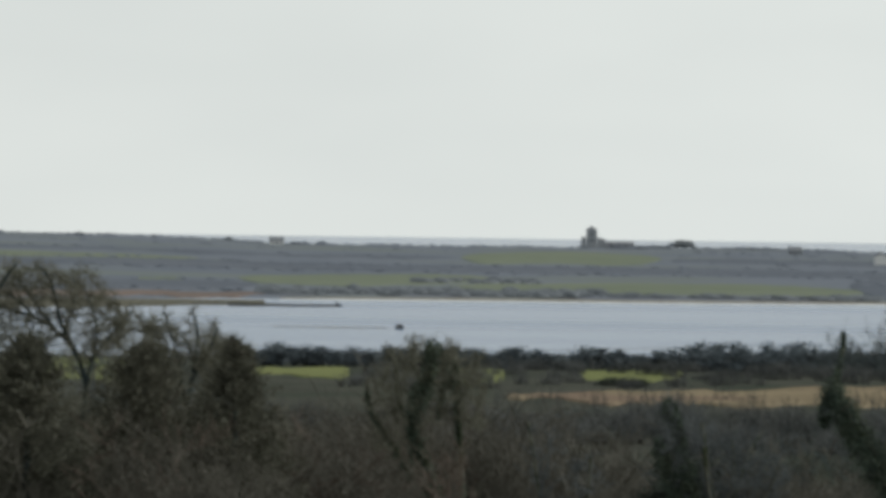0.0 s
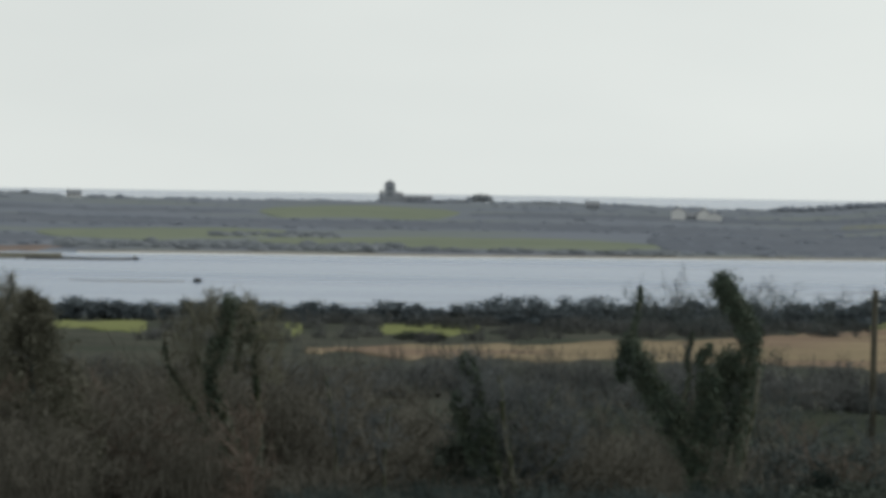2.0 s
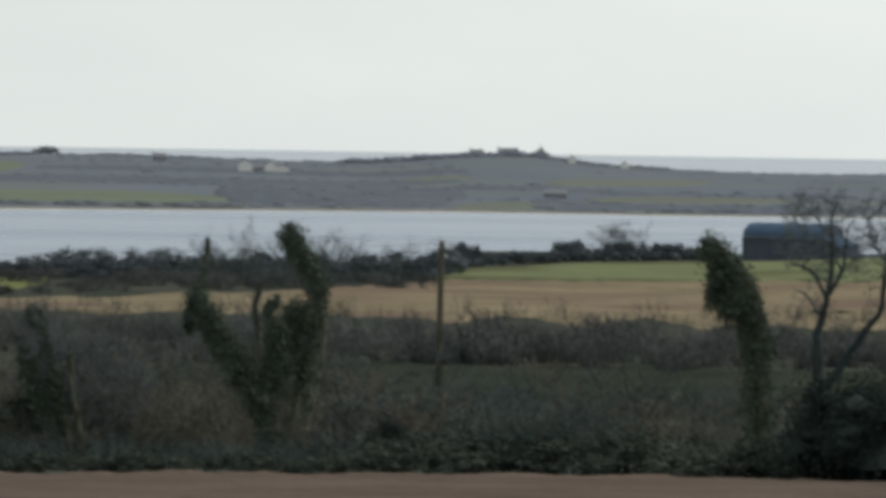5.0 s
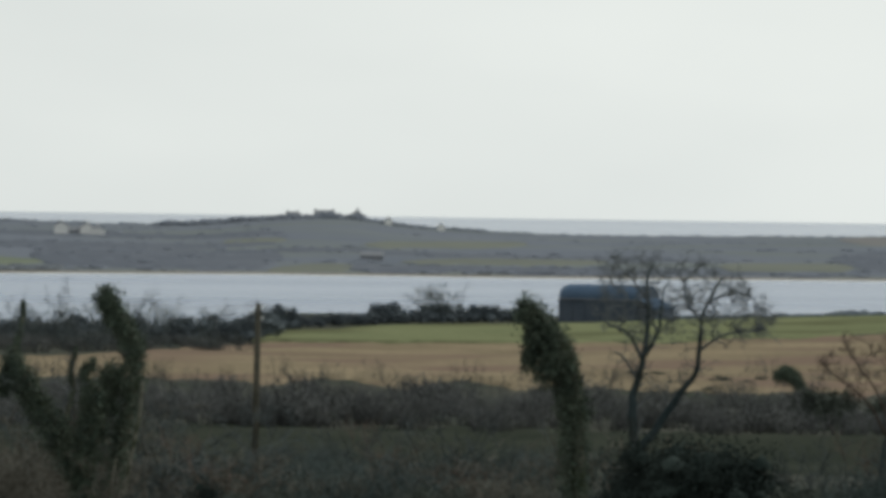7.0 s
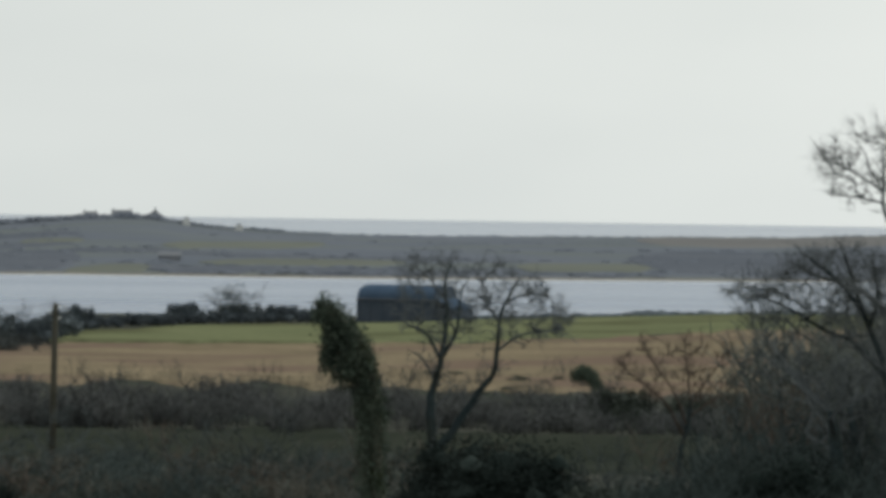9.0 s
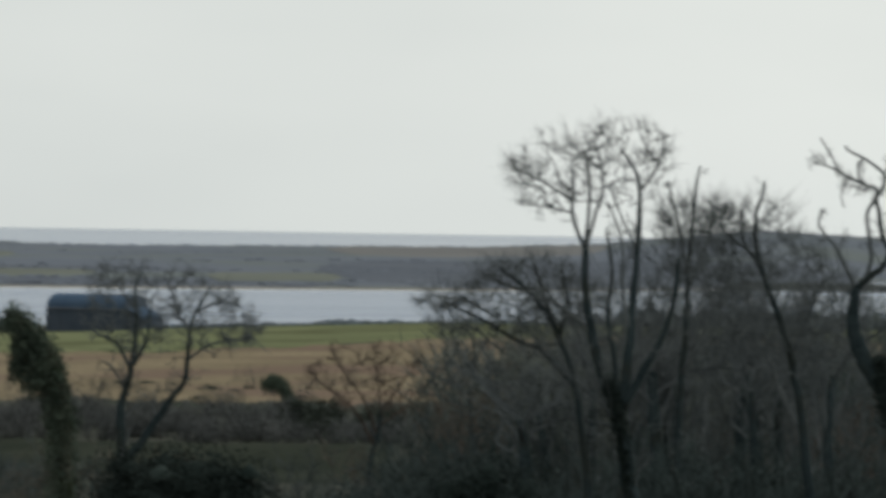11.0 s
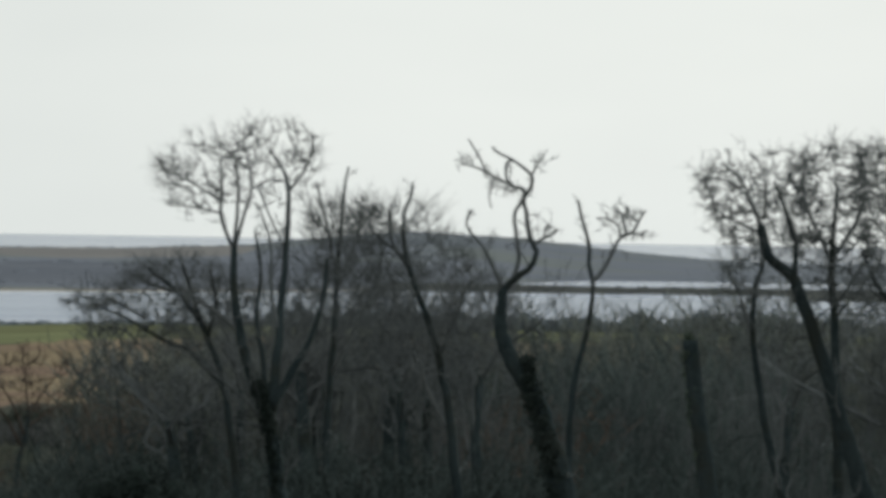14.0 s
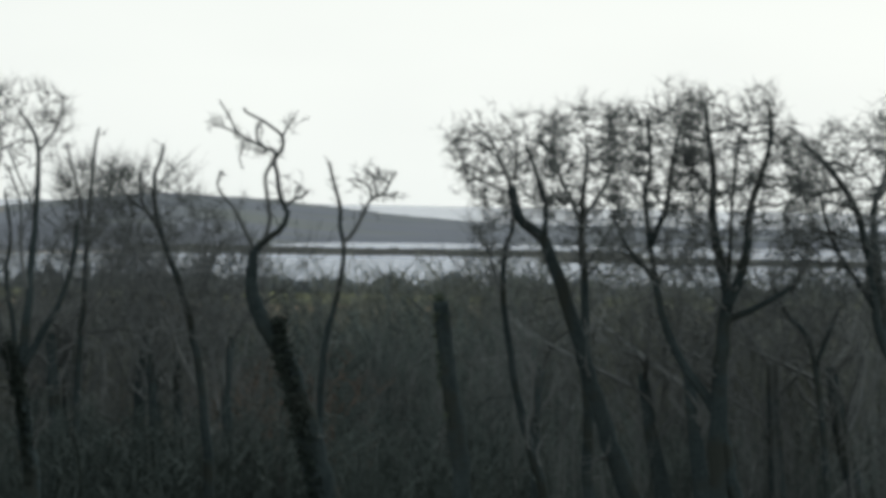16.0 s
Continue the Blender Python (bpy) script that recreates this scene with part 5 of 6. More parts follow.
t.limb([(-0.15, 7.20), (0.34, 8.00), (0.50, 8.80), (0.34, 9.40)], 0.060, 0.017, 8, 0.5, 0.00)
t.limb([(-0.12, 6.20), (0.30, 6.80), (0.62, 7.60)], 0.050, 0.020, 6, 0.5, 0.00)
t.fill([(-1.10, 6.9, 9.2), (-0.71, 6.6, 9.35), (-0.31, 6.4, 9.59), (0.14, 6.2, 9.71), (0.60, 6.1, 9.49), (0.85, 6.3, 9.2)], 460, 1.8, 0.32, 5, 0.36, (0.1, 0, 0.3), 1.0)
t.done()
t = Tree("bare_tree", 29.71, 80, "bare tree with a curved trunk and tangled crown", curl=0.5)
t.limb([(0.85, -0.30), (0.53, 1.70), (0.30, 2.87), (0.02, 3.50), (-0.52, 4.24), (-0.86, 4.97), (-1.03, 5.72), (-1.15, 6.46), (-1.27, 7.31), (-1.18, 7.95), (-1.25, 8.90)], 0.17, 0.030, 6, 0.5, 0.00)
t.limb([(-1.15, 6.40), (-0.84, 7.21), (-0.75, 8.07), (-0.55, 8.90)], 0.090, 0.020, 6, 0.5, 0.00)
t.limb([(-1.05, 5.80), (-1.57, 6.35), (-1.85, 6.98)], 0.070, 0.025, 6, 0.5, 0.00)
t.fill([(-2.00, 6.2, 8.7), (-1.83, 6.0, 8.90), (-1.52, 5.9, 9.07), (-1.09, 5.8, 9.29), (-0.67, 5.8, 9.35), (-0.35, 5.8, 9.40), (-0.1, 6.0, 9.3)], 560, 1.8, 0.32, 5, 0.36, (-0.1, 0, 0.3), 1.0)
t.done()
t = Tree("bare_tree", 30.02, 80, "large forked bare tree with a high twiggy crown", curl=0.5)
t.limb([(0.0, -0.30), (-0.16, 1.59), (-0.25, 3.61), (-0.17, 4.68), (-0.13, 5.53), (-0.30, 6.27), (-0.40, 7.02), (-0.42, 7.87), (-0.50, 8.40), (-0.60, 9.10)], 0.25, 0.030, 6, 0.5, 0.00)
t.limb([(-0.13, 5.22), (0.23, 6.28), (0.27, 7.03), (0.52, 7.88), (0.66, 8.52), (0.60, 9.10)], 0.13, 0.025, 6, 0.5, 0.00)
t.limb([(-0.17, 5.0), (0.46, 5.28), (1.09, 5.66), (1.40, 6.09)], 0.090, 0.030, 6, 0.5, 0.00)
t.limb([(-0.41, 7.34), (-0.81, 7.86), (-1.03, 8.50)], 0.060, 0.020, 6, 0.5, 0.00)
t.limb([(-0.10, 5.65), (-0.06, 6.60), (-0.04, 7.55), (0.10, 8.60)], 0.070, 0.020, 6, 0.5, 0.00)
t.fill([(-1.30, 6.1, 9.0), (-1.16, 5.9, 9.29), (-0.68, 5.8, 9.46), (-0.14, 5.7, 9.15), (0.28, 5.8, 9.42), (0.81, 5.8, 9.32), (1.13, 5.8, 8.90), (1.60, 6.0, 8.4)], 820, 1.9, 0.32, 5, 0.36, (-0.1, 0, 0.3), 1.0)
t.done()
t = Tree("bare_tree", 32.37, 82, "bare tree with long limbs slanting over its neighbours", curl=0.5)
t.limb([(0.27, -0.30), (0.23, 0.89), (-0.04, 3.71), (-0.49, 4.79), (-0.67, 5.66), (-0.86, 6.74), (-1.14, 7.50), (-1.64, 8.15), (-2.08, 8.52)], 0.19, 0.040, 8, 0.6, 0.00)
t.limb([(-0.39, 4.61), (-0.63, 6.31), (-0.70, 7.29), (-0.45, 8.06), (-0.40, 9.0)], 0.14, 0.030, 8, 0.6, 0.00)
t.limb([(-0.60, 5.36), (-1.39, 6.52), (-1.74, 7.60)], 0.075, 0.025, 8, 0.6, 0.00)
t.limb([(-0.10, 3.90), (0.30, 5.60), (0.55, 7.20), (0.60, 8.60)], 0.11, 0.025, 8, 0.6, 0.00)
t.limb([(-1.30, 7.70), (-1.84, 7.56), (-2.27, 7.77)], 0.041, 0.016, 6, 0.5, 0.00)
t.fill([(-2.47, 6.2, 8.79), (-1.98, 6.0, 8.68), (-1.44, 5.9, 8.86), (-0.90, 5.8, 9.25), (-0.36, 5.8, 9.36), (0.29, 5.8, 9.26), (0.93, 6.0, 9.17)], 860, 1.9, 0.32, 5, 0.36, (-0.15, 0, 0.25), 1.0)
t.done()
t = Tree("bare_tree", 31.15, 90, "small bare tree in the shade of the grove")
t.limb([(0.45, -0.30), (0.31, 1.63), (0.09, 3.78), (-0.17, 4.97), (-0.60, 5.44), (-0.91, 6.04)], 0.13, 0.030, 10, 0.7, 0.00)
t.limb([(0.0, 4.40), (0.41, 5.46), (0.64, 5.95)], 0.070, 0.024, 10, 0.7, 0.00)
t.fill([(-1.20, 5.0, 6.6), (-0.60, 4.9, 6.9), (0.0, 4.9, 6.9), (0.70, 4.9, 6.6)], 110, 1.2, 0.3, 5, 0.4)
t.done()
t = Tree("bare_tree", -4.80, 150, "crooked bare tree with a wide open crown of lichened twigs", M["bark"], M["lichen_twig"])
t.limb([(0.25, -0.30), (0.21, 1.55), (-0.05, 3.74), (0.01, 4.94), (-0.40, 6.03), (-1.09, 6.82), (-1.84, 7.27), (-2.68, 7.54)], 0.160, 0.040, 8, 0.9, 0.00)
t.limb([(0.01, 4.94), (0.31, 6.14), (0.34, 7.14), (-0.07, 8.33)], 0.100, 0.030, 8, 0.9, 0.00)
t.limb([(-0.40, 6.03), (-0.95, 7.32), (-1.23, 8.51), (-1.67, 9.11)], 0.100, 0.030, 10, 0.9, 0.00)
t.limb([(-1.09, 6.82), (-2.05, 8.11), (-2.66, 8.90)], 0.080, 0.030, 10, 0.9, 0.00)
t.limb([(0.16, 5.74), (0.94, 6.74), (1.63, 7.55)], 0.080, 0.030, 8, 0.9, 0.00)
t.limb([(-0.84, 6.53), (-0.46, 7.73), (-0.47, 8.72)], 0.080, 0.030, 8, 0.9, 0.00)
t.limb([(-1.84, 7.27), (-2.45, 7.90), (-3.44, 8.49)], 0.080, 0.030, 7, 0.9, 0.00)
t.limb([(-4.17, -0.30), (-4.14, 0.92), (-3.99, 4.50), (-3.62, 6.90), (-3.05, 8.29), (-2.46, 9.20)], 0.160, 0.040, 10, 0.9, 0.00)
t.fill([(-3.84, 6.5, 9.08), (-3.05, 6.1, 9.19), (-1.87, 6.5, 9.30), (-0.87, 6.1, 9.12), (0.12, 5.7, 8.93), (0.93, 5.7, 8.14), (1.43, 6.1, 7.55)], 560, 1.8, 0.28, 7, 0.55)
t.done()
t = Tree("bare_tree", -3.43, 155, "pale grey twiggy tree behind conifers", M["bark"], M["lichen_twig"])
t.limb([(0.14, -0.30), (0.12, 1.49), (-0.02, 3.76), (-0.29, 5.61), (-0.57, 6.64), (-0.89, 7.67)], 0.124, 0.031, 12, 0.8, 0.00)
t.limb([(-0.02, 4.17), (0.27, 5.83), (0.36, 6.86), (0.14, 7.68)], 0.103, 0.031, 12, 0.8, 0.00)
t.limb([(-0.13, 4.79), (-0.87, 6.23), (-1.40, 7.05)], 0.083, 0.031, 10, 0.8, 0.00)
t.limb([(0.07, 5.00), (0.78, 6.24), (1.08, 7.07)], 0.083, 0.031, 10, 0.8, 0.00)
t.fill([(-2.74, 5.8, 7.75), (-1.51, 5.8, 7.56), (-0.68, 5.6, 7.26), (0.36, 5.4, 6.86), (1.39, 5.4, 6.66)], 340, 1.6, 0.25, 6, 0.6, (0, 0, 0.5))
t.done()
t = Tree("ivy_tree", 0.14, 132, "clump of pale bare stems wound with dark green ivy", M["pale_bark"], M["lichen_twig"])
t.limb([(0.29, -0.21), (0.37, 1.38), (0.28, 3.14), (0.20, 4.54), (0.10, 5.63)], 0.123, 0.070, 8, 0.5, 0.16)
t.limb([(-0.08, -0.04), (-0.28, 1.37), (-1.00, 3.12), (-1.11, 4.17), (-0.73, 5.06), (-0.57, 6.20)], 0.158, 0.070, 10, 0.5, 0.36)
t.limb([(-0.28, 1.37), (-1.08, 2.06), (-1.88, 3.29), (-2.42, 4.16), (-2.61, 4.86)], 0.106, 0.035, 14, 0.6, 0.06)
t.limb([(-0.92, 3.12), (-1.64, 4.52), (-1.74, 5.57), (-2.01, 6.01)], 0.088, 0.035, 14, 0.6, 0.00)
t.limb([(-0.40, 4.18), (-0.16, 5.42), (-0.34, 6.12)], 0.070, 0.035, 14, 0.6, 0.10)
t.limb([(0.23, 4.19), (0.63, 5.25), (0.89, 5.87)], 0.070, 0.035, 14, 0.6, 0.00)
t.limb([(-0.77, 4.88), (-1.22, 5.76), (-1.14, 6.28)], 0.070, 0.035, 14, 0.6, 0.00)
t.fill([(-2.48, 2.8, 5.1), (-1.79, 2.8, 5.8), (-1.10, 3.2, 6.2), (-0.40, 3.5, 6.3), (0.31, 3.9, 5.9), (1.03, 3.5, 5.2)], 320, 1.4, 0.22, 7, 0.55, (0, 0, 0.5))
t.done()
t = Tree("ivy_tree", 3.62, 126, "sapling wrapped in dark ivy with a pale stem", M["pale_bark"])
t.limb([(0.29, -0.25), (0.15, 1.60), (-0.09, 2.94), (-0.21, 3.95)], 0.151, 0.067, 8, 0.7, 0.00)
t.limb([(-0.05, -0.30), (-0.08, 0.08), (-0.27, 1.60), (-0.63, 2.77), (-0.90, 3.94), (-1.16, 4.44)], 0.121, 0.050, 14, 0.9, 0.36)
t.limb([(-0.00, -0.30), (-0.08, 0.08), (-0.60, 1.25), (-1.04, 2.26), (-1.40, 3.30)], 0.100, 0.040, 14, 0.9, 0.36)
t.limb([(0.15, -0.30), (0.25, 0.59), (0.90, 1.95), (1.22, 2.97), (1.63, 3.65)], 0.067, 0.025, 12, 0.8, 0.00)
t.limb([(0.18, -0.30), (0.25, 0.59), (0.73, 2.28), (0.71, 3.46)], 0.067, 0.025, 12, 0.8, 0.00)
t.limb([(-0.04, -0.30), (0.17, 0.26), (1.58, 1.63), (2.14, 2.98)], 0.067, 0.025, 12, 0.8, 0.00)
# slim limbs added in front as the pale lit streaks on the stem
t.limb([(0.36, -0.16), (0.24, 1.10), (0.02, 2.11), (-0.13, 3.28)], 0.084, 0.042, 0, 0.3, 0.00, 1.1)
t.limb([(0.02, -0.17), (-0.09, 0.76), (-0.24, 1.43)], 0.067, 0.042, 0, 0.3, 0.00, 1.1)
t.fill([(-1.62, 2.6, 4.3), (-0.95, 2.6, 4.6), (-0.27, 2.2, 4.3), (0.58, 1.4, 3.5), (1.43, 1.2, 3.1), (2.27, 1.4, 3.1)], 280, 1.4, 0.12, 5, 0.6, (0.1, 0, 0.6))
t.done()
t = Tree("bare_tree", 1.32, 128, "thin pale upright stem with sprouting twigs", M["pale_bark"])
t.limb([(0.01, -0.05), (0.04, 1.49), (-0.12, 2.85), (-0.31, 3.88)], 0.085, 0.034, 12, 0.7, 0.00)
t.limb([(0.04, 1.49), (0.31, 2.69), (0.38, 3.37)], 0.051, 0.026, 8, 0.6, 0.00)
t.done()
t = Tree("bare_tree", 1.99, 128, "thin pale sapling with a few upright twigs", M["pale_bark"])
t.limb([(0.05, -0.10), (0.0, 1.10), (0.06, 2.10), (0.12, 2.90)], 0.075, 0.030, 10, 0.6, 0.00)
t.limb([(0.0, 0.90), (-0.30, 1.90), (-0.36, 2.60)], 0.050, 0.024, 8, 0.6, 0.00)
t.done()
t = Tree("evergreen_tree", 16.03, 318, "small leaning evergreen tree with a rounded dark head")
t.limb([(0.13, -0.49), (-0.23, 1.07), (-0.89, 2.12), (-1.53, 2.71)], 0.254, 0.127, 0, 0.3, 0.64)
t.limb([(-2.20, 2.44), (-1.79, 2.79), (-1.19, 2.63), (-0.84, 2.12)], 0.170, 0.127, 0, 0.3, 0.72)
t.done()


def conifer(az, d, height, radius, label, seed):
    rng = random.Random(seed)
    root = thing("conifer", stand(az, d, -0.1), label, "tree")
    t = Bits()
    t.tube([Vector((0, 0, 0)), Vector((0.05, 0, height * 0.5)), Vector((0, 0, height * 0.97))], [0.16, 0.1, 0.02], 7)
    part("trunk", t, M["bark"], root)
    b = Bits()
    for i in range(360):
        f = rng.random() ** 0.8
        z = height * (0.06 + 0.93 * f)
        a = rng.uniform(0, math.tau)
        reach = radius * min(1.0, (1.02 - f) * 1.5) ** 0.85 * rng.uniform(0.75, 1.12)
        out = Vector((math.cos(a), math.sin(a), 0))
        tip = out * reach + Vector((0, 0, z + 0.35 * reach))
        b.tube([Vector((0, 0, z)), (Vector((0, 0, z)) + tip) / 2 - Vector((0, 0, 0.05)), tip], [0.03, 0.02, 0.01], 3)
        for k in range(30):
            q = Vector((0, 0, z)).lerp(tip, rng.uniform(0.3, 1.05))
            q = q + Vector((rng.gauss(0, 0.1), rng.gauss(0, 0.1), rng.gauss(0, 0.1)))
            if k % 2:
                b.leaf(q, rng.uniform(0.04, 0.1), rng)
            else:
                b.needle(q, q + out * 0.15 + Vector((rng.gauss(0, 0.12), rng.gauss(0, 0.12), rng.uniform(0.05, 0.3))), 0.014)
    part("crown", b, M["conifer"], root)


conifer(-2.80, 118, 6.1, 2.0, "dark evergreen conifer with a pointed top among bare trees", 1)
conifer(-4.02, 120, 6.0, 2.6, "dark rounded conifer among bare trees", 2)
conifer(-5.60, 117, 6.1, 2.6, "dark broad conifer behind a bare tree", 3)

# kinds of bush, built once and copied
shrubs = [bare_shrub("shrub", 20 + i, 3.0, 7, 0.55, M["twig"], "bare brown shrub with many thin stems", 3) for i in range(5)]
red_shrubs = [bare_shrub("shrub", 30 + i, 3.0, 8, 0.6, M["red_twig"], "bare shrub with reddish brown twigs", 3) for i in range(2)]
brown_shrubs = [bare_shrub("shrub", 25 + i, 3.0, 7, 0.55, M["brown_twig"], "bare brown shrub with a haze of twigs", 3) for i in range(3)]
gorses = [leafy_bush("bush", 40 + i, M["gorse"], "dark wind-shaped evergreen bush near the bay", 1000, 0.05, 8, 0.62) for i in range(4)]
brambles = [leafy_bush("bush", 50 + i, M["bramble"], "dense dark bramble bush with withered leaves", 950, 0.042, 10, 0.4, 160) for i in range(4)]
evergreens = [leafy_bush("bush", 60 + i, M["holly_shaded_ivy"], "large dark evergreen bush on the near slope", 5200, 0.019, 16, 0.42) for i in range(2)]
brown_tangles = [brush("thicket", 75 + i, M["brown_twig"], "tall brown thicket of bare winter twigs", 60, 16, 0.0036) for i in range(3)]
# same build as the briar thickets, with under-tree shade in the colour
dark_tangles = [brush("thicket", 78 + i, M["shaded_twig"], "upright thicket of bare stems, darkened in colour for shade", 60, 14, 0.0036) for i in range(3)]
tangles = [brush("thicket", 70 + i, M["briar"], "tall dark thicket of upright winter stems", 64, 15, 0.0034) for i in range(3)]

rough_gorses = [leafy_bush("bush", 80 + i, M["gorse"], "dark wind-shaped bush near the shore", 700, 0.05, 9, 0.5) for i in range(3)]
rough_brambles = [brush("thicket", 90 + i, M["hedge_twig"], "dark bare thorn bush in a hedge", 40, 8, 0.0115, 1.2) for i in range(3)]
wisps = [brush("thicket", 310 + i, M["hedge_twig"], "thin bare thorn stems rising from a hedge", 16, 16, 0.0042, 1.4) for i in range(3)]


def wild_tree(seed, height, label, kids=4):
    """A bare tree of no special shape, with a wide twiggy crown."""
    rng = random.Random(seed)
    root = thing("bare_tree", Matrix(), label, "tree")
    trunk, crown = Bits(), Bits()
    top = Vector((rng.uniform(-0.5, 0.5), rng.uniform(-0.5, 0.5), height * 0.5))
    trunk.tube([Vector((0, 0, -0.3)), top * 0.35 + Vector((rng.uniform(-0.25, 0.25), 0, 0)), top * 0.7, top], [0.19, 0.15, 0.12, 0.09], 8)
    part("trunk", trunk, M["bark"], root, smooth=True)
    for k in range(7):
        a = math.tau * (k + rng.random()) / 7
        d = Vector((math.cos(a) * 0.55, math.sin(a) * 0.55, rng.uniform(0.6, 1.2)))
        grow(crown, crown, top * rng.uniform(0.55, 1.0), d, height * rng.uniform(0.28, 0.36), 0.055, 4, rng, 0.1, 0.34, kids, 0.5, 0.0075, 0)
    part("crown", crown, M["fine_twig"], root)
    return root


slender = [brush("thicket", 300 + i, M["fine_twig"], "slender grey saplings with fine rising twigs", 15, 26, 0.0013) for i in range(3)]
wild_trees = [wild_tree(200 + i, 8.0, "bare winter tree with a dense tangle of fine twigs", 3) for i in range(3)]
scatter(wild_trees, 5, 26.8, 33.0, 90, 104, 8.4, 9.4, 60, "wood", 1.0, 8.0)
scatter(wild_trees, 6, 20.8, 23.2, 106, 120, 10.0, 10.8, 61, "wood", 0.9, 8.0)
scatter(wild_trees, 3, 19.6, 22.4, 108, 120, 9.2, 10.2, 75, "wood", 1.0, 8.0)
scatter(wild_trees, 3, 18.7, 20.6, 112, 125, 7.6, 8.8, 62, "wood", 1.2, 8.0)
scatter(wild_trees, 3, -6.6, -4.6, 150, 165, 8.8, 9.8, 63, "thicket", 1.2, 8.0)
scatter(wild_trees, 2, -3.9, -3.2, 160, 168, 7.8, 8.4, 64, "thicket", 1.0, 8.0)

scatter(slender, 11, 20.3, 23.7, 108, 132, 8.6, 10.2, 96, "wood", 0.42)
scatter(slender, 14, 26.9, 33.2, 90, 112, 8.0, 9.4, 97, "wood", 0.42)
scatter(slender, 5, 24.6, 26.8, 112, 130, 7.6, 8.6, 98, "wood", 0.42)

# bushes along the bay
belt(rough_gorses, 66, -2.9, 3.6, (482, 484), (505, 512), 1.9, 2.9, 1, "dark continuous belt of wind-shaped shore bushes", 1.5)
belt(rough_gorses, 56, 3.4, 8.9, (484, 500), (512, 540), 2.6, 3.8, 68, "dark continuous belt of taller shore bushes", 1.2)
belt(rough_gorses, 60, 8.4, 12.4, (534, 606), (550, 620), 1.3, 2.1, 3, "dark belt of shore bushes behind green pasture", 1.5)
scatter(gorses, 5, 0.8, 1.05, 482, 490, 2.2, 2.6, 31, "shore bushes", 0.8)
scatter(gorses, 8, 3.4, 4.6, 482, 500, 2.2, 2.7, 32, "shore bushes", 1.1)
scatter(gorses, 6, 5.0, 7.6, 486, 500, 2.2, 3.0, 33, "shore bushes", 1.1)
scatter(gorses, 6, 8.3, 9.1, 530, 545, 2.8, 3.4, 7, "shore bushes", 0.8)
scatter(gorses, 5, 10.15, 10.5, 580, 590, 3.3, 3.9, 4, "shore bushes", 0.8)
scatter(shrubs, 5, 10.85, 11.2, 592, 600, 4.0, 4.8, 5, "shore bushes", 1.2, 2.6)
scatter(gorses, 4, 10.85, 11.15, 592, 600, 2.4, 3.2, 34, "shore bushes", 1.0)
scatter(gorses, 5, 11.3, 11.75, 592, 604, 2.6, 3.3, 6, "shore bushes", 0.9)
belt(rough_brambles, 76, 2.4, 8.4, (404, 446), (478, 515), 1.0, 2.0, 8, "brown scrub between reeds and shore bushes", 1.6)
scatter(shrubs, 14, 4.8, 8.3, 440, 480, 1.8, 2.8, 9, "scrub by the reeds", 1.3, 2.6)
belt(rough_brambles, 30, -1.3, 2.0, (385, 410), (470, 480), 1.0, 2.0, 10, "brown scrub beside bright pasture", 1.6)
scatter(brambles, 5, 2.15, 2.85, 412, 418, 0.8, 1.2, 11, "scrub by the reeds", 1.6)
# the hedge between reeds and pasture
belt(rough_brambles, 26, -3.4, 0.2, (275, 275), (330, 330), 1.6, 2.4, 40, "thick dark hedge beyond the thicket", 1.5)
belt(rough_brambles, 70, 0.0, 8.2, (268, 272), (325, 325), 1.6, 2.5, 12, "thick dark hedge between reeds and pasture", 1.5)
belt(rough_brambles, 26, 8.0, 11.2, (272, 272), (318, 320), 2.2, 3.1, 77, "tall thick hedge of bare thorn bushes", 1.3)
belt(rough_brambles, 12, 11.1, 12.4, (272, 272), (318, 320), 1.5, 2.2, 95, "low thick hedge of bare thorn bushes", 1.5)
belt(rough_brambles, 28, 12.2, 15.6, (272, 274), (322, 325), 1.5, 2.4, 78, "thick dark hedge below tan reeds", 1.5)
scatter(wisps, 18, 3.0, 7.2, 284, 312, 3.0, 3.8, 94, "field hedge", 0.8)
scatter(wisps, 30, 0.8, 15.4, 280, 316, 2.6, 3.6, 13, "field hedge", 0.8)
belt(rough_brambles, 30, 15.4, 19.5, (272, 274), (312, 318), 1.4, 2.2, 14, "dark hedge below the reeds", 1.5)
scatter(wisps, 26, 0.8, 7.6, 326, 372, 1.8, 3.0, 102, "scrub by the reeds", 0.8)
scatter(wisps, 16, 7.6, 16.0, 338, 372, 1.6, 2.6, 79, "scrub by the reeds", 1.0)
scatter(wisps, 18, 12.6, 17.2, 330, 400, 1.4, 2.6, 38, "scrub by the reeds", 1.2)
scatter(brambles, 7, 13.6, 15.6, 340, 385, 0.5, 0.8, 80, "scrub by the reeds", 3.0)
scatter(rough_brambles, 4, 15.7, 16.15, 308, 318, 1.6, 2.3, 90, "field hedge", 1.3)
# scrub on the near slope
scatter(brown_shrubs, 34, 0.5, 13.5, 124, 175, 1.0, 2.6, 16, "near scrub", 1.2, 2.6)
scatter(red_shrubs, 8, 3.0, 18.5, 135, 180, 1.5, 3.0, 17, "near scrub", 1.2, 2.6)
scatter(dark_tangles, 40, 0.5, 15.0, 119, 127, 0.7, 1.3, 99, "near scrub", 1.8)
scatter(brambles, 40, 1.5, 8.0, 113.5, 118, 0.45, 0.8, 18, "bramble row", 2.0)
scatter(brambles, 50, 7.6, 15.0, 114, 121, 0.8, 1.4, 15, "bramble row", 1.6)
scatter(evergreens, 6, 13.5, 15.4, 112, 117, 2.8, 3.7, 19, "bramble row", 1.0)
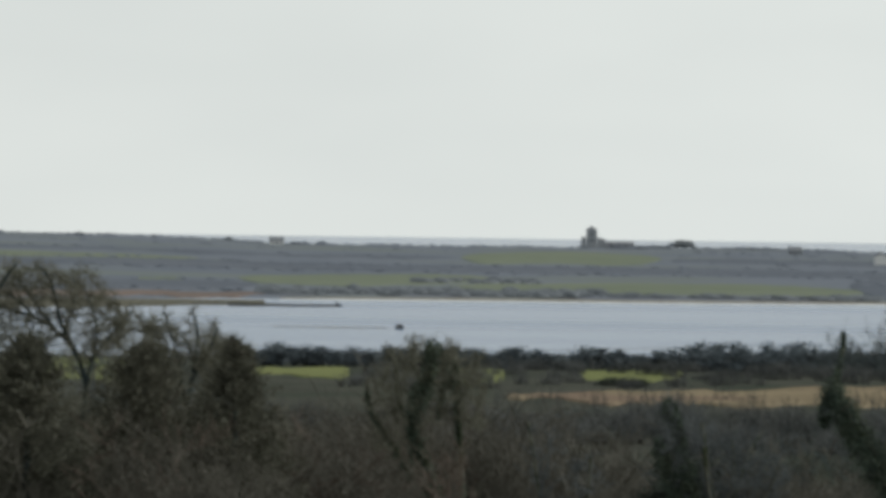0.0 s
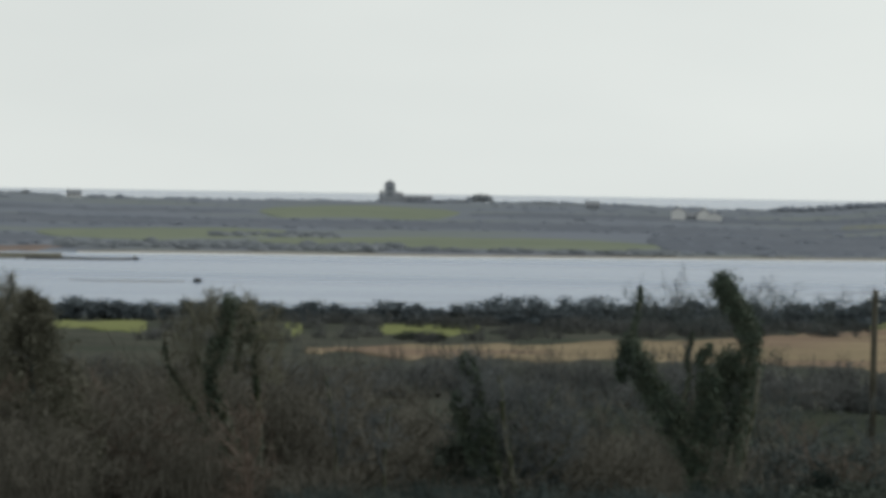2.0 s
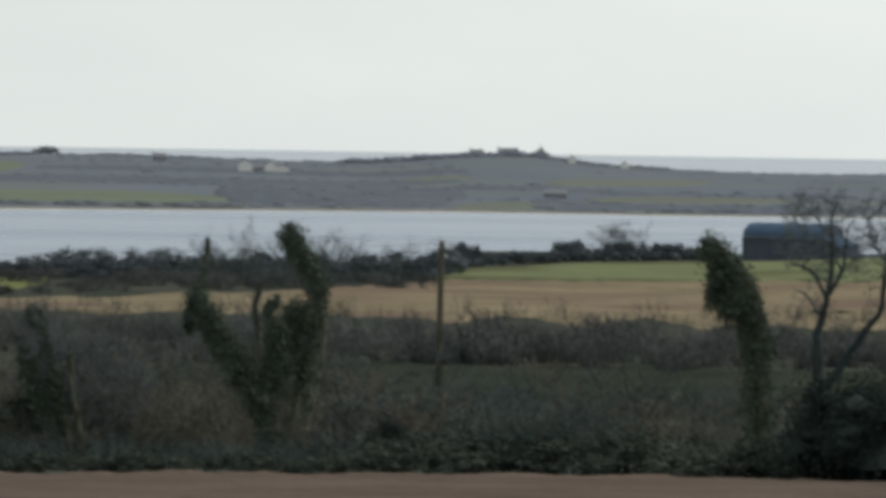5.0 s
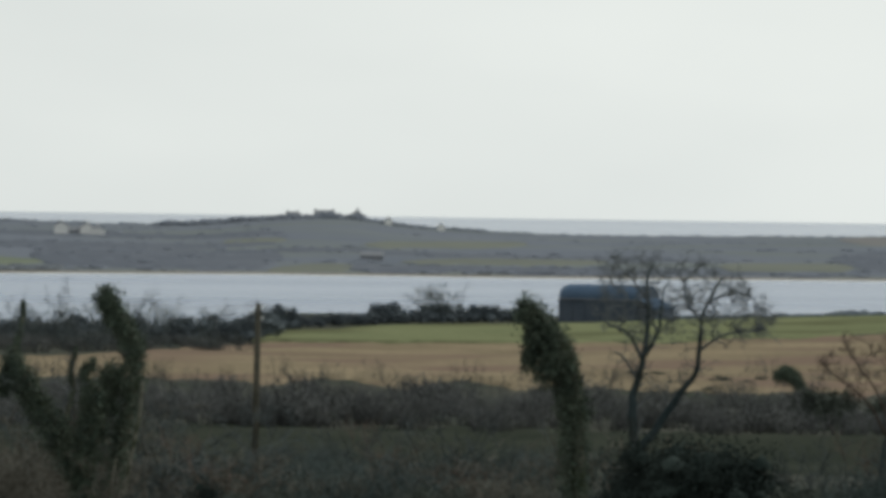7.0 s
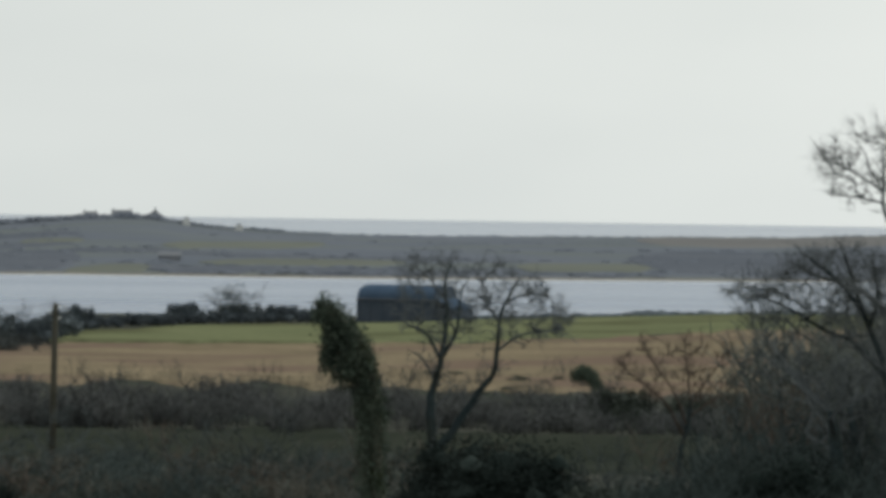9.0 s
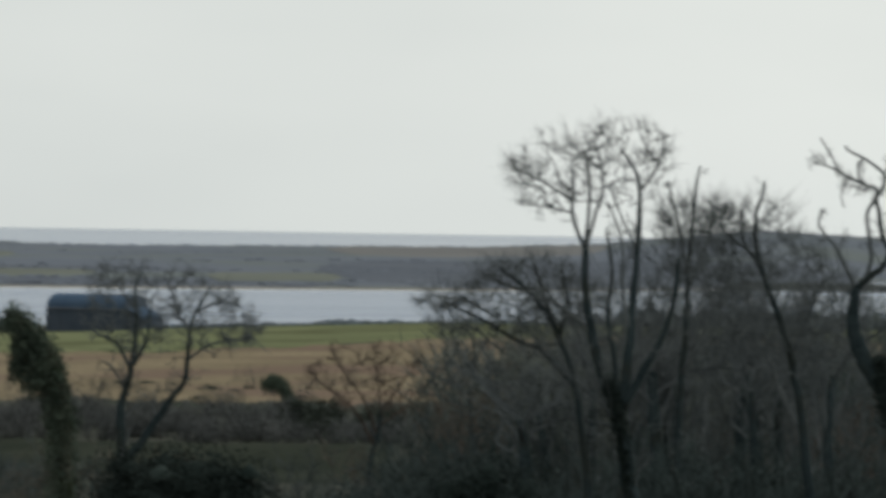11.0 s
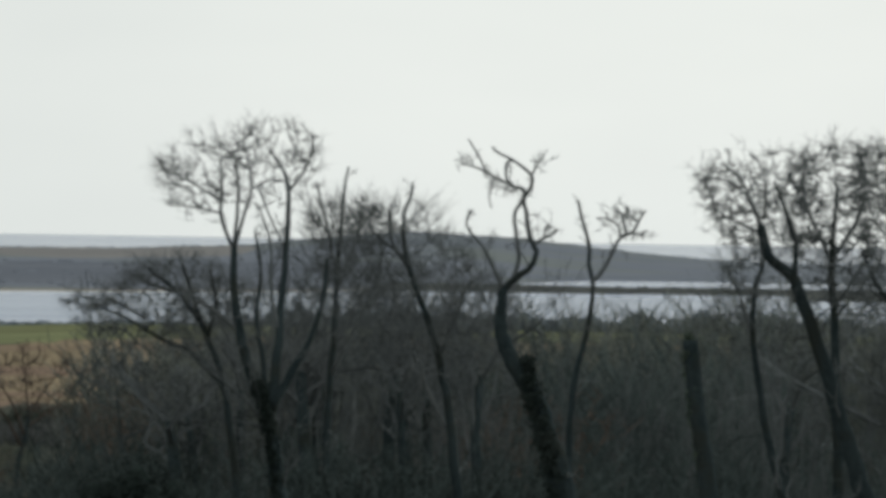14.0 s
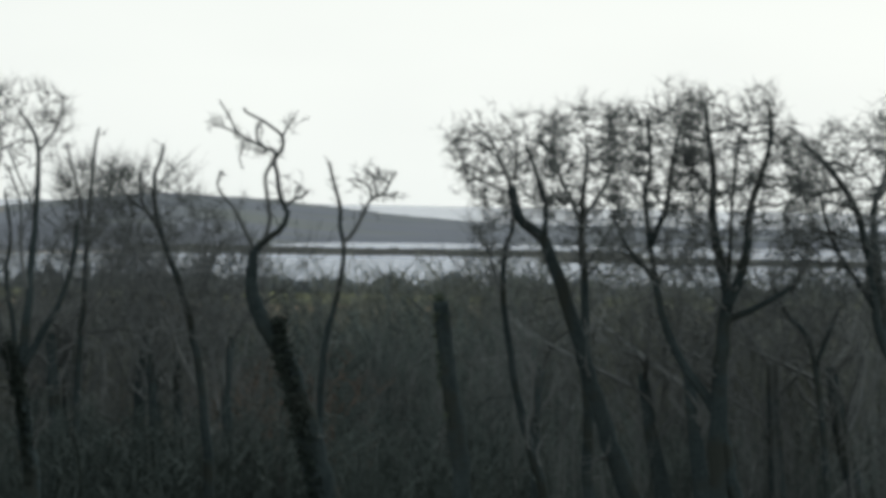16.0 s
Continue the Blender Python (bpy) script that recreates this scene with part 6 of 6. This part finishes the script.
scatter(brambles, 12, 15.3, 19.0, 110, 126, 1.6, 2.8, 83, "bramble row", 1.1)
scatter(evergreens, 1, 7.8, 8.0, 118, 120, 1.9, 2.1, 41, "bramble row", 0.9)
scatter(evergreens, 3, 9.1, 10.5, 115, 119, 1.2, 1.7, 20, "bramble row", 1.5)
scatter(evergreens, 2, 15.9, 16.6, 100, 104, 1.3, 1.8, 35, "bramble row", 1.3)
scatter(evergreens, 2, 16.7, 17.3, 102, 106, 1.8, 2.4, 36, "bramble row", 1.1)
scatter(evergreens, 3, 17.5, 18.7, 104, 110, 2.8, 3.5, 37, "bramble row", 0.9)
scatter(shrubs, 26, 3.0, 13.2, 140, 205, 1.8, 3.4, 70, "near scrub", 1.2, 2.6)
scatter(brambles, 9, 8.8, 12.6, 117, 122, 1.0, 1.7, 71, "bramble row", 0.75)
scatter(brambles, 4, 16.1, 16.6, 285, 291, 2.9, 3.4, 72, "field hedge", 0.8)
scatter(brambles, 4, 17.0, 17.7, 285, 291, 2.6, 3.1, 73, "field hedge", 1.0)
scatter(shrubs, 10, 6.8, 8.6, 490, 508, 3.6, 4.6, 88, "shore bushes", 1.2, 2.6)
scatter(gorses, 5, 6.9, 8.5, 490, 508, 3.2, 3.9, 89, "shore bushes", 0.9)
scatter(shrubs, 9, 5.2, 7.2, 484, 496, 4.6, 6.0, 74, "shore bushes", 0.9, 2.6)
scatter(dark_tangles, 18, 6.5, 13.4, 128, 200, 1.2, 2.3, 82, "near scrub", 1.6)
# thicket on the near slope beside the conifers
scatter(brown_shrubs, 22, -7.0, -2.3, 120, 158, 3.4, 4.8, 21, "thicket", 0.8, 2.6)
scatter(brown_shrubs, 6, -2.3, -1.2, 118, 140, 2.2, 3.0, 65, "thicket", 0.9, 2.6)
scatter(brown_shrubs, 14, -1.3, 1.6, 136, 160, 4.0, 5.0, 66, "thicket", 0.8, 2.6)
scatter(brown_tangles, 9, -3.2, -0.7, 110, 126, 2.8, 4.0, 81, "thicket", 1.0)
scatter(brown_tangles, 5, -0.6, 1.0, 133, 138, 3.8, 4.8, 84, "thicket", 0.9)
scatter(brambles, 3, 3.05, 3.75, 127, 130, 3.0, 3.9, 100, "thicket", 0.55)
scatter(shrubs, 4, 3.5, 4.4, 127, 131, 2.6, 3.2, 85, "thicket", 0.9, 2.6)
scatter(brown_tangles, 6, -0.9, 1.7, 121, 128, 1.2, 1.9, 86, "thicket", 1.6)
scatter(red_shrubs, 9, -5.0, 0.5, 112, 140, 2.6, 3.8, 22, "thicket", 0.9, 2.6)
scatter(brown_tangles, 20, -7.0, -2.2, 112, 160, 3.2, 5.0, 23, "thicket", 0.9)
scatter(brown_tangles, 16, -2.6, 0.0, 138, 162, 3.8, 5.4, 67, "thicket", 0.9)
scatter(brown_tangles, 12, 0.0, 2.4, 138, 162, 2.8, 4.4, 39, "thicket", 0.9)
scatter(brown_tangles, 14, 1.4, 5.5, 134, 165, 1.4, 2.8, 36, "thicket", 1.2)
scatter(brown_shrubs, 30, 1.0, 7.0, 134, 175, 2.4, 4.0, 24, "thicket", 0.9, 2.6)
# wood at the other end
scatter(shrubs, 16, 18.6, 33.0, 104, 170, 4.6, 6.6, 25, "wood", 0.7, 2.6)
scatter(red_shrubs, 10, 17.5, 26.0, 115, 160, 3.5, 5.4, 26, "wood", 0.8, 2.6)
belt(tangles, 18, 18.9, 21.4, (140, 140), (185, 185), 7.4, 9.4, 27, "high dark thicket of winter scrub behind the wood", 0.8)
belt(tangles, 20, 21.4, 24.4, (140, 140), (185, 185), 7.2, 9.8, 29, "ragged thicket of winter scrub behind the wood", 0.8)
belt(dark_tangles, 14, 23.9, 26.8, (131, 131), (139, 139), 6.4, 8.2, 101, "thicket of winter scrub under the dead tree, shade in its colour", 0.8)
belt(tangles, 54, 24.4, 34.0, (140, 140), (185, 185), 8.2, 10.3, 28, "high dark thicket of winter scrub behind the grove", 0.8)
scatter(dark_tangles, 30, 16.5, 33.0, 92, 130, 2.4, 4.8, 28, "wood", 1.0)
scatter(shrubs, 12, 15.2, 18.8, 125, 170, 1.8, 3.2, 29, "wood", 0.9, 2.6)
scatter(dark_tangles, 5, 17.35, 18.6, 106, 116, 3.4, 4.4, 93, "wood", 0.8)
for kind in (*slender, *wisps, *wild_trees, *brown_tangles, *dark_tangles, *brown_shrubs, *shrubs, *red_shrubs, *gorses, *brambles, *evergreens, *tangles, *rough_gorses, *rough_brambles):
    for o in (*kind.children_recursive, kind):
        bpy.data.objects.remove(o)
